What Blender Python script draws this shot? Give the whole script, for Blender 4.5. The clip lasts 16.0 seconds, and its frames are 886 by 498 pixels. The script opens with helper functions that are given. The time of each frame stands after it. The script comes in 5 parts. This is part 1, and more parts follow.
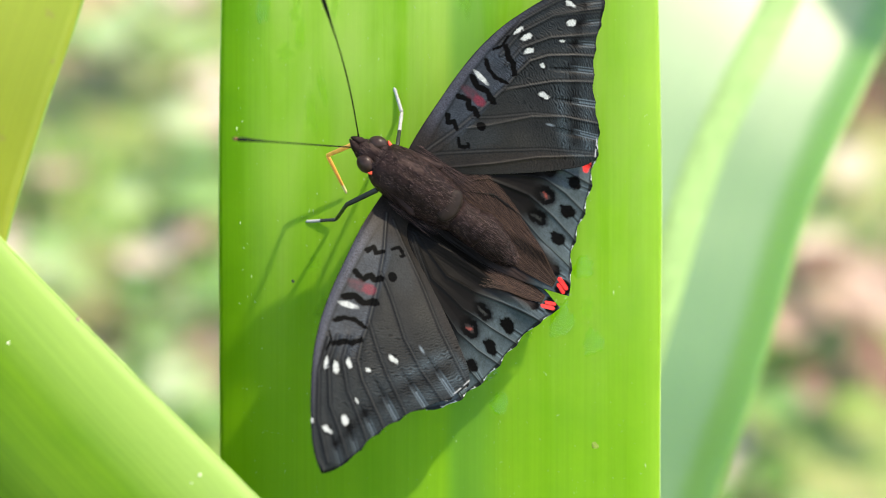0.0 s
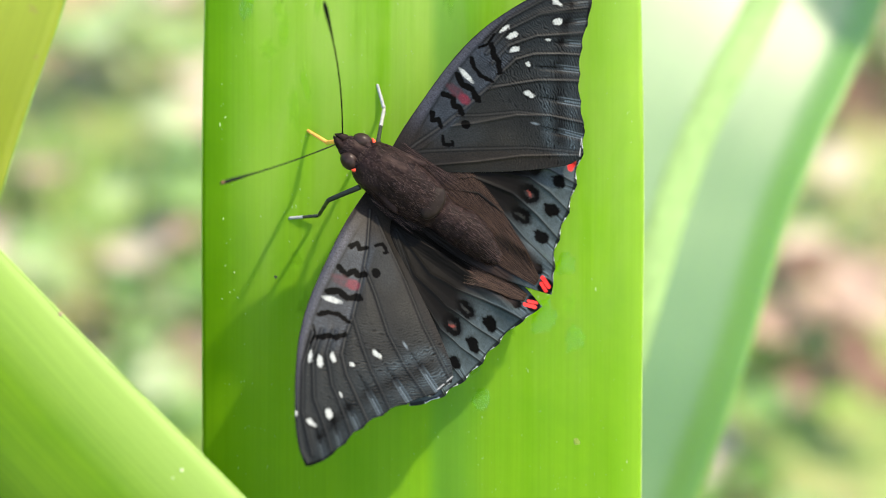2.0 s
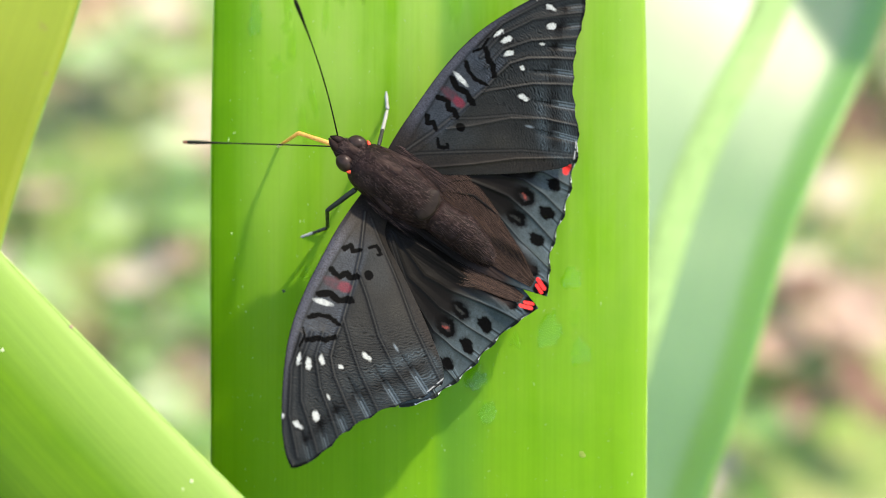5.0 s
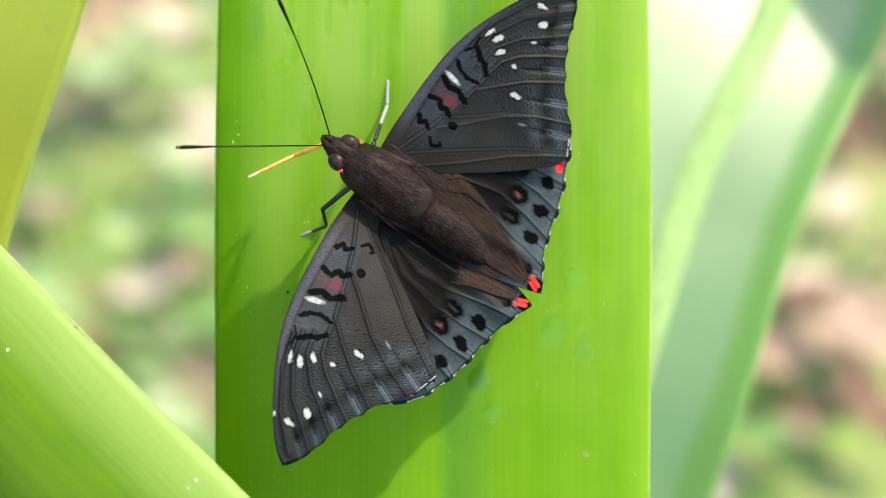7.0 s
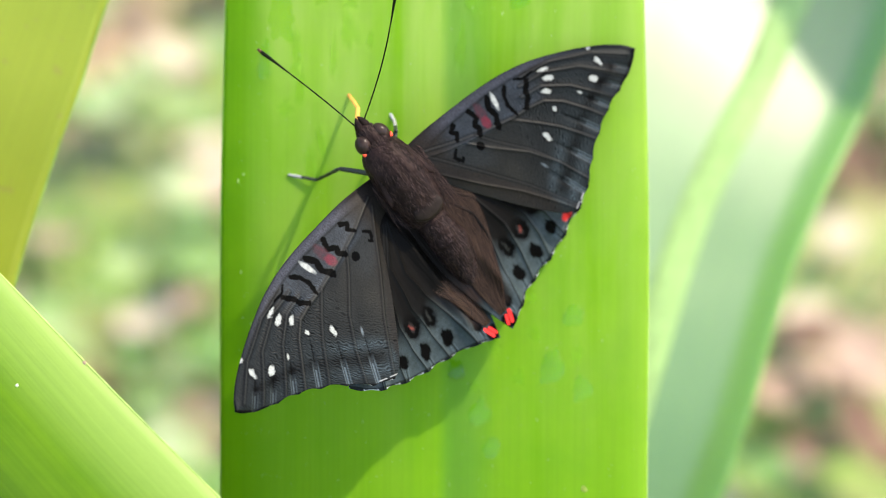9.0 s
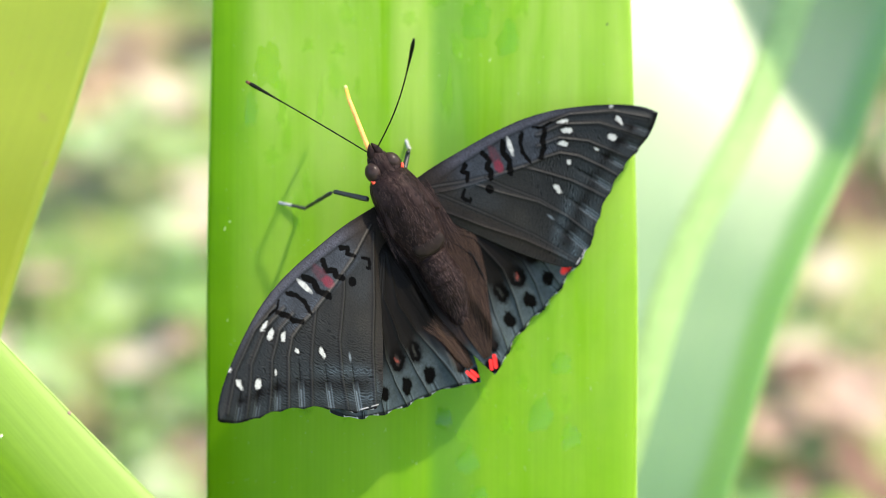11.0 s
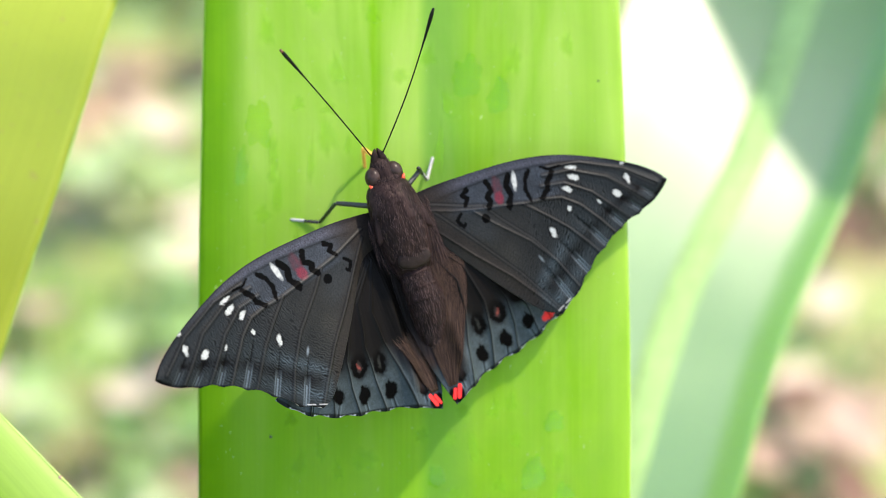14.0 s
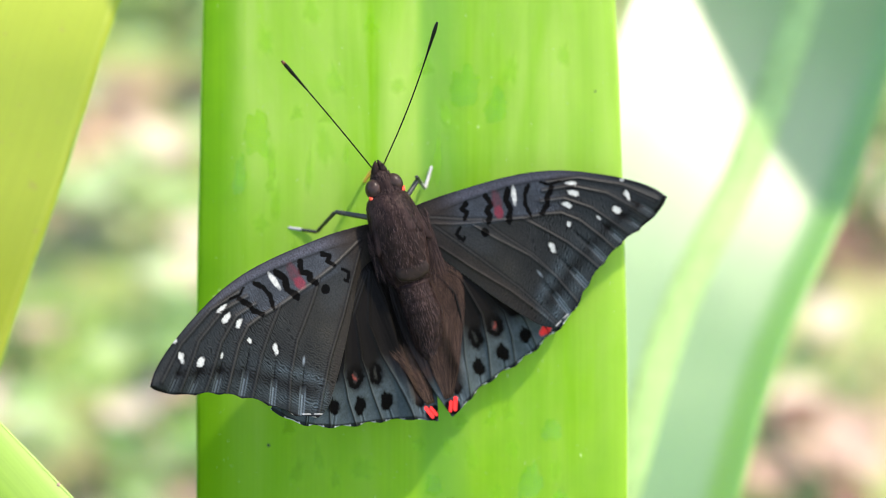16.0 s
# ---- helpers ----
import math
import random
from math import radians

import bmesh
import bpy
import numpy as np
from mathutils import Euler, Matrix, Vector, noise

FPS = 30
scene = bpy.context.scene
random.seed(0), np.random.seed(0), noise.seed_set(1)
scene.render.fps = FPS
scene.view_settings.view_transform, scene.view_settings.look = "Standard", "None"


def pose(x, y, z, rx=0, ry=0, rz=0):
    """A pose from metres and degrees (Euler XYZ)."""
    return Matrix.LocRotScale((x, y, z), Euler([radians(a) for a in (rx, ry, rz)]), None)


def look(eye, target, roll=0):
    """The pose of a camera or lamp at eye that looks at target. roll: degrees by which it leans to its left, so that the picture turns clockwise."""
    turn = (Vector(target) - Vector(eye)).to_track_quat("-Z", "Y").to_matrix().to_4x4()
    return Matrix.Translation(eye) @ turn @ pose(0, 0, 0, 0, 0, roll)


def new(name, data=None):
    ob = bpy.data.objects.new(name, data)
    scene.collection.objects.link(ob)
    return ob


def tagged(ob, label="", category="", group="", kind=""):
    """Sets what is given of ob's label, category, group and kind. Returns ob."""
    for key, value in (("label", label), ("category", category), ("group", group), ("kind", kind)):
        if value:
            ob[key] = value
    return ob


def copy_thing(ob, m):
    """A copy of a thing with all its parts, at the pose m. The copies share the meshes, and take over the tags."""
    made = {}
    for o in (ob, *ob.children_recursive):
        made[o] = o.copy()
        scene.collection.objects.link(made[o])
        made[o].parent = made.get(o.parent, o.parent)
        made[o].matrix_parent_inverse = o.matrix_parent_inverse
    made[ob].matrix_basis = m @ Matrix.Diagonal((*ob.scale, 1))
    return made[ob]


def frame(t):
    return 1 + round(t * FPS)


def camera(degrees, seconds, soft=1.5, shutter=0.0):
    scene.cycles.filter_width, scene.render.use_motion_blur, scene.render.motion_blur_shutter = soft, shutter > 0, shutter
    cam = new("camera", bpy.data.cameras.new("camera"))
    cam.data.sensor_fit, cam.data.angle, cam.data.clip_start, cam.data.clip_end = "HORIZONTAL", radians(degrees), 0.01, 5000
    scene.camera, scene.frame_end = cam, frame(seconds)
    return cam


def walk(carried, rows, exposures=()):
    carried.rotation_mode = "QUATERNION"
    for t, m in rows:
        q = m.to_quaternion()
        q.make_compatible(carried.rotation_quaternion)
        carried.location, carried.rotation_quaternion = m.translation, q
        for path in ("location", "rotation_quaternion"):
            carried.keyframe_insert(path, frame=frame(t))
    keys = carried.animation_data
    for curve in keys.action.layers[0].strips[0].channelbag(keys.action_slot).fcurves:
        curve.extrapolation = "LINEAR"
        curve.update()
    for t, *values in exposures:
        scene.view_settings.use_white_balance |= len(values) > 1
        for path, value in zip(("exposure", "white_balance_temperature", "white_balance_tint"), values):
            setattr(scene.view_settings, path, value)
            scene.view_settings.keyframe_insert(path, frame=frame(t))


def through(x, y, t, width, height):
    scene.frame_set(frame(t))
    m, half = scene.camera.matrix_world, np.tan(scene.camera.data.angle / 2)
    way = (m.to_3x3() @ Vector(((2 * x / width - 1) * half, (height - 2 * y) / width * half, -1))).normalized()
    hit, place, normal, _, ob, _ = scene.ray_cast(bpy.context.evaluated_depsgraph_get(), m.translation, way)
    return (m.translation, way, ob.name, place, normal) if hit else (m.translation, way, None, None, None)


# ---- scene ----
from math import atan2, cos, exp, pi, sin, sqrt, tan

MM = 0.001
TILT = radians(35)
# The leaf that carries the butterfly has its own space: x across, y up along the blade, z towards the viewer.
LEAF = Matrix(((1, 0, 0, 0), (0, sin(TILT), -cos(TILT), 0), (0, cos(TILT), sin(TILT), 0.51), (0, 0, 0, 1)))
EYE = 0.31093

# ---- camera ----
cam = camera(20.0, 16.0, 0.6)
cam.data.dof.use_dof = True
cam.data.dof.focus_distance = 0.304
cam.data.dof.aperture_fstop = 15.0

# seconds, turn left, tilt up, roll in degrees, shift x y z in millimetres
CAMERA_ROWS = (
    (0.0, 0.000, 0.000, 0.000, 0.00, 0.00, 0.00),
    (0.5, -0.160, 0.186, 0.012, 0.10, 0.52, -0.05),
    (1.0, -0.118, 0.109, 0.052, 0.71, 0.46, 0.40),
    (1.5, -0.218, 0.039, 0.134, 0.93, -0.39, 0.66),
    (2.0, -0.281, -0.025, 0.154, 0.64, -0.33, 0.58),
    (2.5, -0.336, 0.197, 0.180, -0.07, -0.17, 0.91),
    (3.0, -0.221, 0.314, 0.282, 0.13, 0.01, 1.67),
    (3.5, -0.323, 0.326, 0.263, -0.16, -1.04, 2.09),
    (6.0, -0.295, 0.824, 0.108, -0.59, -2.20, 3.72),
    (6.5, -0.235, 0.895, 0.134, -0.41, -2.97, 3.84),
    (7.0, -0.235, 0.919, 0.086, -0.40, -3.60, 4.56),
    (7.5, -0.233, 0.925, 0.101, -0.78, -3.64, 4.83),
    (8.0, -0.235, 1.100, 0.143, -1.24, -3.60, 4.90),
    (8.5, -0.197, 1.315, 0.251, -0.95, -3.62, 6.78),
    (9.0, -0.176, 1.672, 0.161, -0.27, -3.12, 10.25),
    (9.5, -0.209, 2.092, 0.030, -0.04, -2.60, 10.58),
    (10.0, -0.360, 2.377, 0.095, -0.19, -1.99, 9.64),
    (12.5, -0.264, 2.482, -0.111, 1.96, -0.32, 8.09),
    (13.0, -0.324, 2.569, -0.135, 1.98, 1.88, 7.71),
    (13.5, -0.367, 2.805, -0.137, 1.63, 2.82, 8.31),
    (14.0, -0.365, 2.860, -0.227, 1.33, 3.80, 8.13),
    (14.5, -0.340, 2.997, -0.186, 1.24, 4.42, 9.48),
    (15.0, -0.358, 3.238, -0.107, 1.17, 4.38, 12.80),
    (15.5, -0.354, 3.495, -0.229, 1.36, 2.66, 13.25),
    (16.0, -0.360, 3.344, -0.205, 1.68, 2.21, 9.28),
)


def camera_pose(a, b, c, x, y, z):
    turn = Matrix.Rotation(radians(a), 4, "Y") @ Matrix.Rotation(radians(b), 4, "X") @ Matrix.Rotation(radians(c), 4, "Z")
    return LEAF @ Matrix.Translation((x * MM, y * MM, EYE + z * MM)) @ turn


walk(cam, [(t, camera_pose(*r)) for t, *r in CAMERA_ROWS],
     exposures=((0, 2.22, 7200, 11), (7.5, 2.19, 7200, 12), (10, 2.27, 7100, 12), (13, 2.30, 7000, 14), (14.5, 2.38, 6950, 15), (16, 2.37, 6950, 15)))

# ---- light ----
SUN_WAY = (LEAF.to_3x3() @ Vector((1.16, 1.82, 1.0))).normalized()
sun = new("sun", bpy.data.lights.new("sun", "SUN"))
sun.data.energy, sun.data.angle, sun.data.color = 1.62, radians(1.8), (1.0, 0.92, 0.78)
sun.matrix_world = look((0, 0, 6), Vector((0, 0, 6)) - SUN_WAY)
world = bpy.data.worlds.new("sky")
scene.world = world
world.use_nodes = True
sky = world.node_tree.nodes.new("ShaderNodeTexSky")
sky.sky_type, sky.sun_disc = "NISHITA", False
sky.sun_elevation = math.asin(SUN_WAY.z)
sky.sun_rotation = atan2(SUN_WAY.x, SUN_WAY.y)
world.node_tree.links.new(sky.outputs[0], world.node_tree.nodes["Background"].inputs[0])
world.node_tree.nodes["Background"].inputs[1].default_value = 0.15


# ---- materials ----
class Nodes:
    """A node material with short calls for the usual nodes."""

    def __init__(self, name):
        self.mat = bpy.data.materials.new(name)
        self.mat.use_nodes = True
        self.tree = self.mat.node_tree
        self.bsdf = self.tree.nodes["Principled BSDF"]
        self.out = self.tree.nodes["Material Output"]

    def add(self, kind, **links):
        node = self.tree.nodes.new("ShaderNode" + kind)
        for key, value in links.items():
            self.put(node, key, value)
        return node

    def put(self, node, key, value):
        socket = node.inputs[int(key[1:])] if key[0] == "i" and key[1:].isdigit() else node.inputs[key.replace("_", " ")]
        if hasattr(value, "is_output"):
            self.tree.links.new(value, socket)
        else:
            socket.default_value = value

    def coords(self, scale=(1, 1, 1), kind="Object"):
        m = self.add("Mapping", Vector=self.add("TexCoord").outputs[kind])
        m.inputs["Scale"].default_value = scale
        return m.outputs[0]

    def noise(self, vector, scale, detail=4.0, rough=0.55, distortion=0.0):
        n = self.add("TexNoise", Vector=vector)
        n.inputs["Scale"].default_value, n.inputs["Detail"].default_value = scale, detail
        n.inputs["Roughness"].default_value, n.inputs["Distortion"].default_value = rough, distortion
        return n.outputs["Fac"]

    def ramp(self, fac, *stops):
        r = self.add("ValToRGB", Fac=fac)
        while len(r.color_ramp.elements) < len(stops):
            r.color_ramp.elements.new(0.5)
        for e, (at, c) in zip(r.color_ramp.elements, stops):
            e.position, e.color = at, (*c, 1) if len(c) == 3 else c
        return r.outputs[0]

    def mix(self, fac, a, b, blend="MIX"):
        m = self.add("Mix")
        m.data_type, m.blend_type = "RGBA", blend
        for s, v in ((m.inputs[0], fac), (m.inputs[6], a), (m.inputs[7], b)):
            if hasattr(v, "is_output"):
                self.tree.links.new(v, s)
            else:
                s.default_value = v if not isinstance(v, tuple) else (*v, 1)[:4]
        return m.outputs[2]

    def math(self, op, a, b=0.0):
        m = self.add("Math")
        m.operation = op
        self.put(m, "i0", a), self.put(m, "i1", b)
        return m.outputs[0]

    def bump(self, height, strength, distance):
        b = self.add("Bump", Height=height)
        b.inputs["Strength"].default_value, b.inputs["Distance"].default_value = strength, distance
        self.put(self.bsdf, "Normal", b.outputs[0])

    def set(self, **values):
        for key, value in values.items():
            if isinstance(value, tuple) and len(value) == 3:
                value = (*value, 1)
            self.put(self.bsdf, key, value)
        return self


def grey(v):
    return (v, v, v)


def leaf_material(name, deep, pale, rough=0.42, through=0.25, spots=0.0, veins=1.0, gloss=0.5, edge_tint=(), wax_sheen=0.0, coat=0.0, groove=0.0, glow_colour=(0.22, 0.42, 0.02)):
    """A strap leaf: fine veins along v, slow patches, a waxy coat and some light through the blade."""
    n = Nodes(name)
    uv = n.add("TexCoord").outputs["UV"]
    lines = n.add("Mapping", Vector=uv)
    lines.inputs["Scale"].default_value = (1, 0.012, 1)
    fine = n.noise(lines.outputs[0], 1900, 2, 0.6)
    mid = n.noise(lines.outputs[0], 420, 3, 0.6)
    slow = n.noise(n.coords((1, 1, 1)), 75, 6, 0.68)
    wide = n.noise(lines.outputs[0], 95, 2, 0.5)
    blend = n.math("ADD", n.math("MULTIPLY", wide, 0.27), n.math("ADD", n.math("MULTIPLY", mid, 0.18), n.math("MULTIPLY", slow, 0.55)))
    colour = n.mix(n.ramp(blend, (0.30, grey(0)), (0.70, grey(1))), deep, pale)
    colour = n.mix(n.math("MULTIPLY", n.ramp(fine, (0.40, grey(1)), (0.58, grey(0))), 0.24 * veins), colour, tuple(c * 0.62 for c in deep))
    if wax_sheen:
        # pale wax patches with sheen painted in, none on the rolled edge, more upward
        smear = n.add("Mapping", Vector=uv)
        smear.inputs["Scale"].default_value = (1, 0.16, 1)
        wax = n.ramp(n.noise(smear.outputs[0], 130, 5, 0.62, 0.6), (0.30, grey(0)), (0.64, grey(1)))
        across = n.add("SeparateXYZ", Vector=uv).outputs[0]
        flat = n.add("MapRange", i0=across, i1=-25 * MM, i2=-20 * MM)
        along = n.add("MapRange", i0=n.add("SeparateXYZ", Vector=n.add("TexCoord").outputs["Object"]).outputs[1], i1=-25 * MM, i2=45 * MM, i3=0.1, i4=1.0)
        flat = n.add("MapRange", i0=n.math("MULTIPLY", flat.outputs[0], along.outputs[0]))
        colour = n.mix(n.math("MULTIPLY", n.math("MULTIPLY", wax, flat.outputs[0]), wax_sheen), colour, (0.34, 0.42, 0.12))
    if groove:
        # sky sheen on the slope beside the midrib, painted in as a greyer band
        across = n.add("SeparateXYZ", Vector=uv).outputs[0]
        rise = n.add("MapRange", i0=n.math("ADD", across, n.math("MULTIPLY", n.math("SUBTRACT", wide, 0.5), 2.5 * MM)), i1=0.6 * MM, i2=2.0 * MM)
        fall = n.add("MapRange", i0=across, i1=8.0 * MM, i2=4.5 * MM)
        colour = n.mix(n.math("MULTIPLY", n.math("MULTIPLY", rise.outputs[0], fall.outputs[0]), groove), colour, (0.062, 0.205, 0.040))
    if spots:
        flecks = n.ramp(n.noise(n.coords((1, 1, 1)), 520, 2), (0.66, grey(0)), (0.72, grey(spots)))
        colour = n.mix(flecks, colour, (0.30, 0.22, 0.06))
    if edge_tint:
        amount, start, end, rim = edge_tint
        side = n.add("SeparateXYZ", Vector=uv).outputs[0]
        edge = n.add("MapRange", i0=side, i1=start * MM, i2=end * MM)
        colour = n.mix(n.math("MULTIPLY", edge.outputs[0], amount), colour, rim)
    n.set(Base_Color=colour, Roughness=n.math("ADD", n.math("MULTIPLY", slow, 0.16), rough - 0.08))
    n.bsdf.inputs["Specular IOR Level"].default_value = gloss
    n.bsdf.inputs["Coat Weight"].default_value, n.bsdf.inputs["Coat Roughness"].default_value = coat, rough
    n.bump(n.math("ADD", fine, n.math("MULTIPLY", n.noise(n.coords(), 900, 3), 0.5)), 0.35 * veins, 0.00012)
    glow = n.add("BsdfTranslucent", Color=n.mix(0.75, colour, glow_colour))
    both = n.add("MixShader", i0=through, i1=n.bsdf.outputs[0], i2=glow.outputs[0])
    n.tree.links.new(both.outputs[0], n.out.inputs[0])
    return n.mat


def plain(name, colour, rough, spec=0.5, grain=None, depth=0.0, metal=0.0, vary=0.3, stretch=(1, 1, 1)):
    """One colour with grain at two scales."""
    n = Nodes(name)
    a = n.noise(n.coords(stretch), grain or 900, 4)
    b = n.noise(n.coords(), (grain or 900) * 0.17, 3)
    f = n.math("ADD", n.math("MULTIPLY", a, 0.5), n.math("MULTIPLY", b, 0.5))
    lo, hi = tuple(c * (1 - vary) for c in colour), tuple(min(1, c * (1 + vary)) for c in colour)
    n.set(Base_Color=n.ramp(f, (0.3, lo), (0.7, hi)), Roughness=rough, Metallic=metal)
    n.bsdf.inputs["Specular IOR Level"].default_value = spec
    if depth:
        n.bump(a, 0.6, depth)
    return n.mat


def wing_material():
    """Scaly wing: pattern from the painted scales, cross ripples, a faint sheen."""
    n = Nodes("wing_scales")
    scales = n.add("Attribute")
    scales.attribute_name = "scales"
    dust = n.noise(n.coords(), 5200, 2, 0.7)
    patch = n.noise(n.coords(), 260, 4, 0.6)
    colour = n.mix(n.math("MULTIPLY", n.ramp(dust, (0.35, grey(1)), (0.7, grey(0))), 0.3), scales.outputs["Color"], (0.003, 0.003, 0.003))
    colour = n.mix(n.math("MULTIPLY", patch, 0.12), colour, (0.007, 0.006, 0.005))
    n.set(Base_Color=colour, Roughness=n.math("ADD", n.math("MULTIPLY", patch, 0.14), 0.36))
    shine = n.add("RGBToBW", Color=scales.outputs["Color"]).outputs[0]
    n.set(Specular_IOR_Level=n.math("MINIMUM", n.math("MULTIPLY", shine, 8.0), 0.055), Specular_Tint=(0.92, 0.97, 1.0))
    n.bump(n.math("ADD", dust, n.noise(n.coords(), 1500, 3)), 0.25, 0.00006)
    return n.mat


def island_material(name, stops, rough, through=0.0):
    """Many small pieces in one mesh, each of its own tint."""
    n = Nodes(name)
    isle = n.add("NewGeometry").outputs["Random Per Island"]
    colour = n.ramp(isle, *stops)
    colour = n.mix(n.math("MULTIPLY", n.noise(n.coords(), 160, 3), 0.4), colour, tuple(c * 0.55 for c in stops[0][1]))
    n.set(Base_Color=colour, Roughness=rough)
    if through:
        glow = n.add("BsdfTranslucent", Color=colour)
        n.tree.links.new(n.add("MixShader", i0=through, i1=n.bsdf.outputs[0], i2=glow.outputs[0]).outputs[0], n.out.inputs[0])
    return n.mat


def ground_material():
    n = Nodes("forest_floor")
    c = n.coords()
    a, b, d = n.noise(c, 7, 5), n.noise(c, 23, 4, 0.6, 0.8), n.noise(c, 160, 3)
    soil = n.ramp(b, (0.3, (0.06, 0.035, 0.018)), (0.5, (0.20, 0.13, 0.075)), (0.7, (0.40, 0.29, 0.18)))
    moss = n.ramp(d, (0.3, (0.10, 0.18, 0.03)), (0.7, (0.26, 0.38, 0.08)))
    n.set(Base_Color=n.mix(n.ramp(a, (0.40, grey(0)), (0.58, grey(1))), soil, moss), Roughness=0.9)
    n.bump(n.math("ADD", b, d), 0.8, 0.01)
    return n.mat


def water_material():
    """A film so thin that it only deepens the green below it, thinning out to its rim."""
    n = Nodes("water_film")
    n.set(Base_Color=n.ramp(n.noise(n.coords(), 700, 3), (0.3, (0.105, 0.31, 0.002)), (0.7, (0.15, 0.39, 0.003))), Roughness=0.35)
    n.bsdf.inputs["Specular IOR Level"].default_value = 0.15
    wet = n.add("Attribute")
    wet.attribute_name = "wet"
    clear = n.add("BsdfTransparent")
    both = n.add("MixShader", i0=n.math("MULTIPLY", wet.outputs["Fac"], 0.34), i1=clear.outputs[0], i2=n.bsdf.outputs[0])
    n.tree.links.new(both.outputs[0], n.out.inputs[0])
    return n.mat


M_LEAF = leaf_material("strap_leaf", (0.080, 0.225, 0.004), (0.172, 0.340, 0.010), 0.52, 0.36, veins=0.8, gloss=0.07, glow_colour=(0.55, 0.82, 0.045), edge_tint=(0.25, 24, 27.5, (0.25, 0.39, 0.05)), wax_sheen=0.6, groove=0.42)
# the pale edge band paints in sunlight on this blade's rolled edge
M_LEAF_NEAR = leaf_material("strap_leaf_yellow", (0.060, 0.145, 0.002), (0.108, 0.200, 0.005), 0.5, 0.10, gloss=0.14, edge_tint=(0.7, 18, 26, (0.25, 0.35, 0.09)))
M_LEAF_OLD = leaf_material("strap_leaf_old", (0.26, 0.315, 0.012), (0.32, 0.37, 0.026), 0.55, 0.3, 0.4, 0.35)
M_LEAF_BACK = leaf_material("strap_leaf_glossy", (0.074, 0.174, 0.036), (0.106, 0.214, 0.052), 0.42, 0.12, 0, 0.4, 0.9, (0.8, 12.5, 17.5, (0.13, 0.31, 0.035)), coat=0.45)
M_MIDRIB = plain("leaf_midrib", (0.20, 0.31, 0.11), 0.7, 0.2, 500)
M_MARGIN = plain("leaf_margin", (0.20, 0.31, 0.05), 0.5, 0.4, 600)
M_WING = wing_material()
M_BODY = plain("body_scales", (0.0135, 0.0080, 0.0068), 0.46, 0.07, 2600, 0.0002, 0, 0.8, (1, 0.3, 1))
M_BODY.node_tree.nodes["Principled BSDF"].inputs["Specular Tint"].default_value = (1.0, 0.80, 0.76, 1)
M_PLATE = plain("back_plate", (0.0115, 0.0076, 0.0056), 0.5, 0.07, 1800, 0.00010, 0, 0.5)
M_HAIR = island_material("body_hair", ((0.0, (0.004, 0.0026, 0.0020)), (0.6, (0.0130, 0.0082, 0.0070)), (1.0, (0.110, 0.070, 0.060))), 0.5)
M_HAIR.node_tree.nodes["Principled BSDF"].inputs["Specular IOR Level"].default_value = 0.05
M_SILK = island_material("silky_hair", ((0.0, (0.006, 0.0036, 0.0024)), (0.5, (0.032, 0.0190, 0.0128)), (1.0, (0.095, 0.056, 0.038))), 0.45)
M_SILK.node_tree.nodes["Principled BSDF"].inputs["Specular IOR Level"].default_value = 0.06
M_EYE = plain("compound_eye", (0.020, 0.012, 0.009), 0.34, 0.12, 1300, 0.00003, 0, 0.95)
M_RED = plain("red_scales", (0.60, 0.055, 0.020), 0.55, 0.3, 2600)
M_FEELER = plain("antenna_black", (0.0035, 0.0045, 0.0025), 0.5, 0.08, 4000)
M_TIP = plain("antenna_rust_tip", (0.10, 0.03, 0.012), 0.5, 0.4, 3000)
M_LEG = plain("leg_black", (0.018, 0.019, 0.015), 0.45, 0.3, 3000, 0.00004)
M_FOOT = plain("leg_white_scales", (0.27, 0.27, 0.245), 0.6, 0.3, 3500, 0.00004)
M_TONGUE = plain("proboscis_orange", (0.70, 0.30, 0.06), 0.4, 0.5, 1500)
M_TONGUE_TIP = plain("proboscis_pale", (0.62, 0.52, 0.26), 0.4, 0.5, 1500)
M_GROUND = ground_material()
M_WATER = water_material()
M_DROP = Nodes("water_drop").set(Base_Color=(0.66, 0.93, 0.14), Roughness=0.16, Specular_IOR_Level=0.10, Transmission_Weight=1.0, IOR=1.33).mat
M_DUST = plain("pollen_dust", (0.36, 0.48, 0.16), 0.8, 0.2, 3000)
M_SPOT = plain("dark_speck", (0.04, 0.06, 0.02), 0.7, 0.3, 3000)
M_SCURF = plain("pale_scurf", (0.62, 0.62, 0.42), 0.7, 0.2, 3000)
M_SCAR = plain("dry_scar", (0.155, 0.215, 0.03), 0.8, 0.2, 1500, 0.0001)
M_GRASS = island_material("grass_blades", ((0.0, (0.08, 0.17, 0.03)), (0.5, (0.18, 0.30, 0.06)), (0.8, (0.28, 0.34, 0.12)), (1.0, (0.38, 0.36, 0.20))), 0.5, 0.25)
M_HERB = island_material("herb_leaves", ((0.0, (0.07, 0.16, 0.02)), (0.35, (0.15, 0.29, 0.05)), (0.7, (0.26, 0.37, 0.11)), (1.0, (0.38, 0.44, 0.22))), 0.45, 0.25)
M_CREAM = plain("dry_leaf_cream", (0.40, 0.33, 0.23), 0.6, 0.4, 120)
M_PINK = plain("dry_leaf_pink", (0.30, 0.205, 0.14), 0.6, 0.4, 120)
M_TAN = plain("dry_leaf_tan", (0.25, 0.165, 0.105), 0.65, 0.4, 120)
M_BROWN = plain("dry_leaf_brown", (0.13, 0.07, 0.04), 0.7, 0.3, 120)


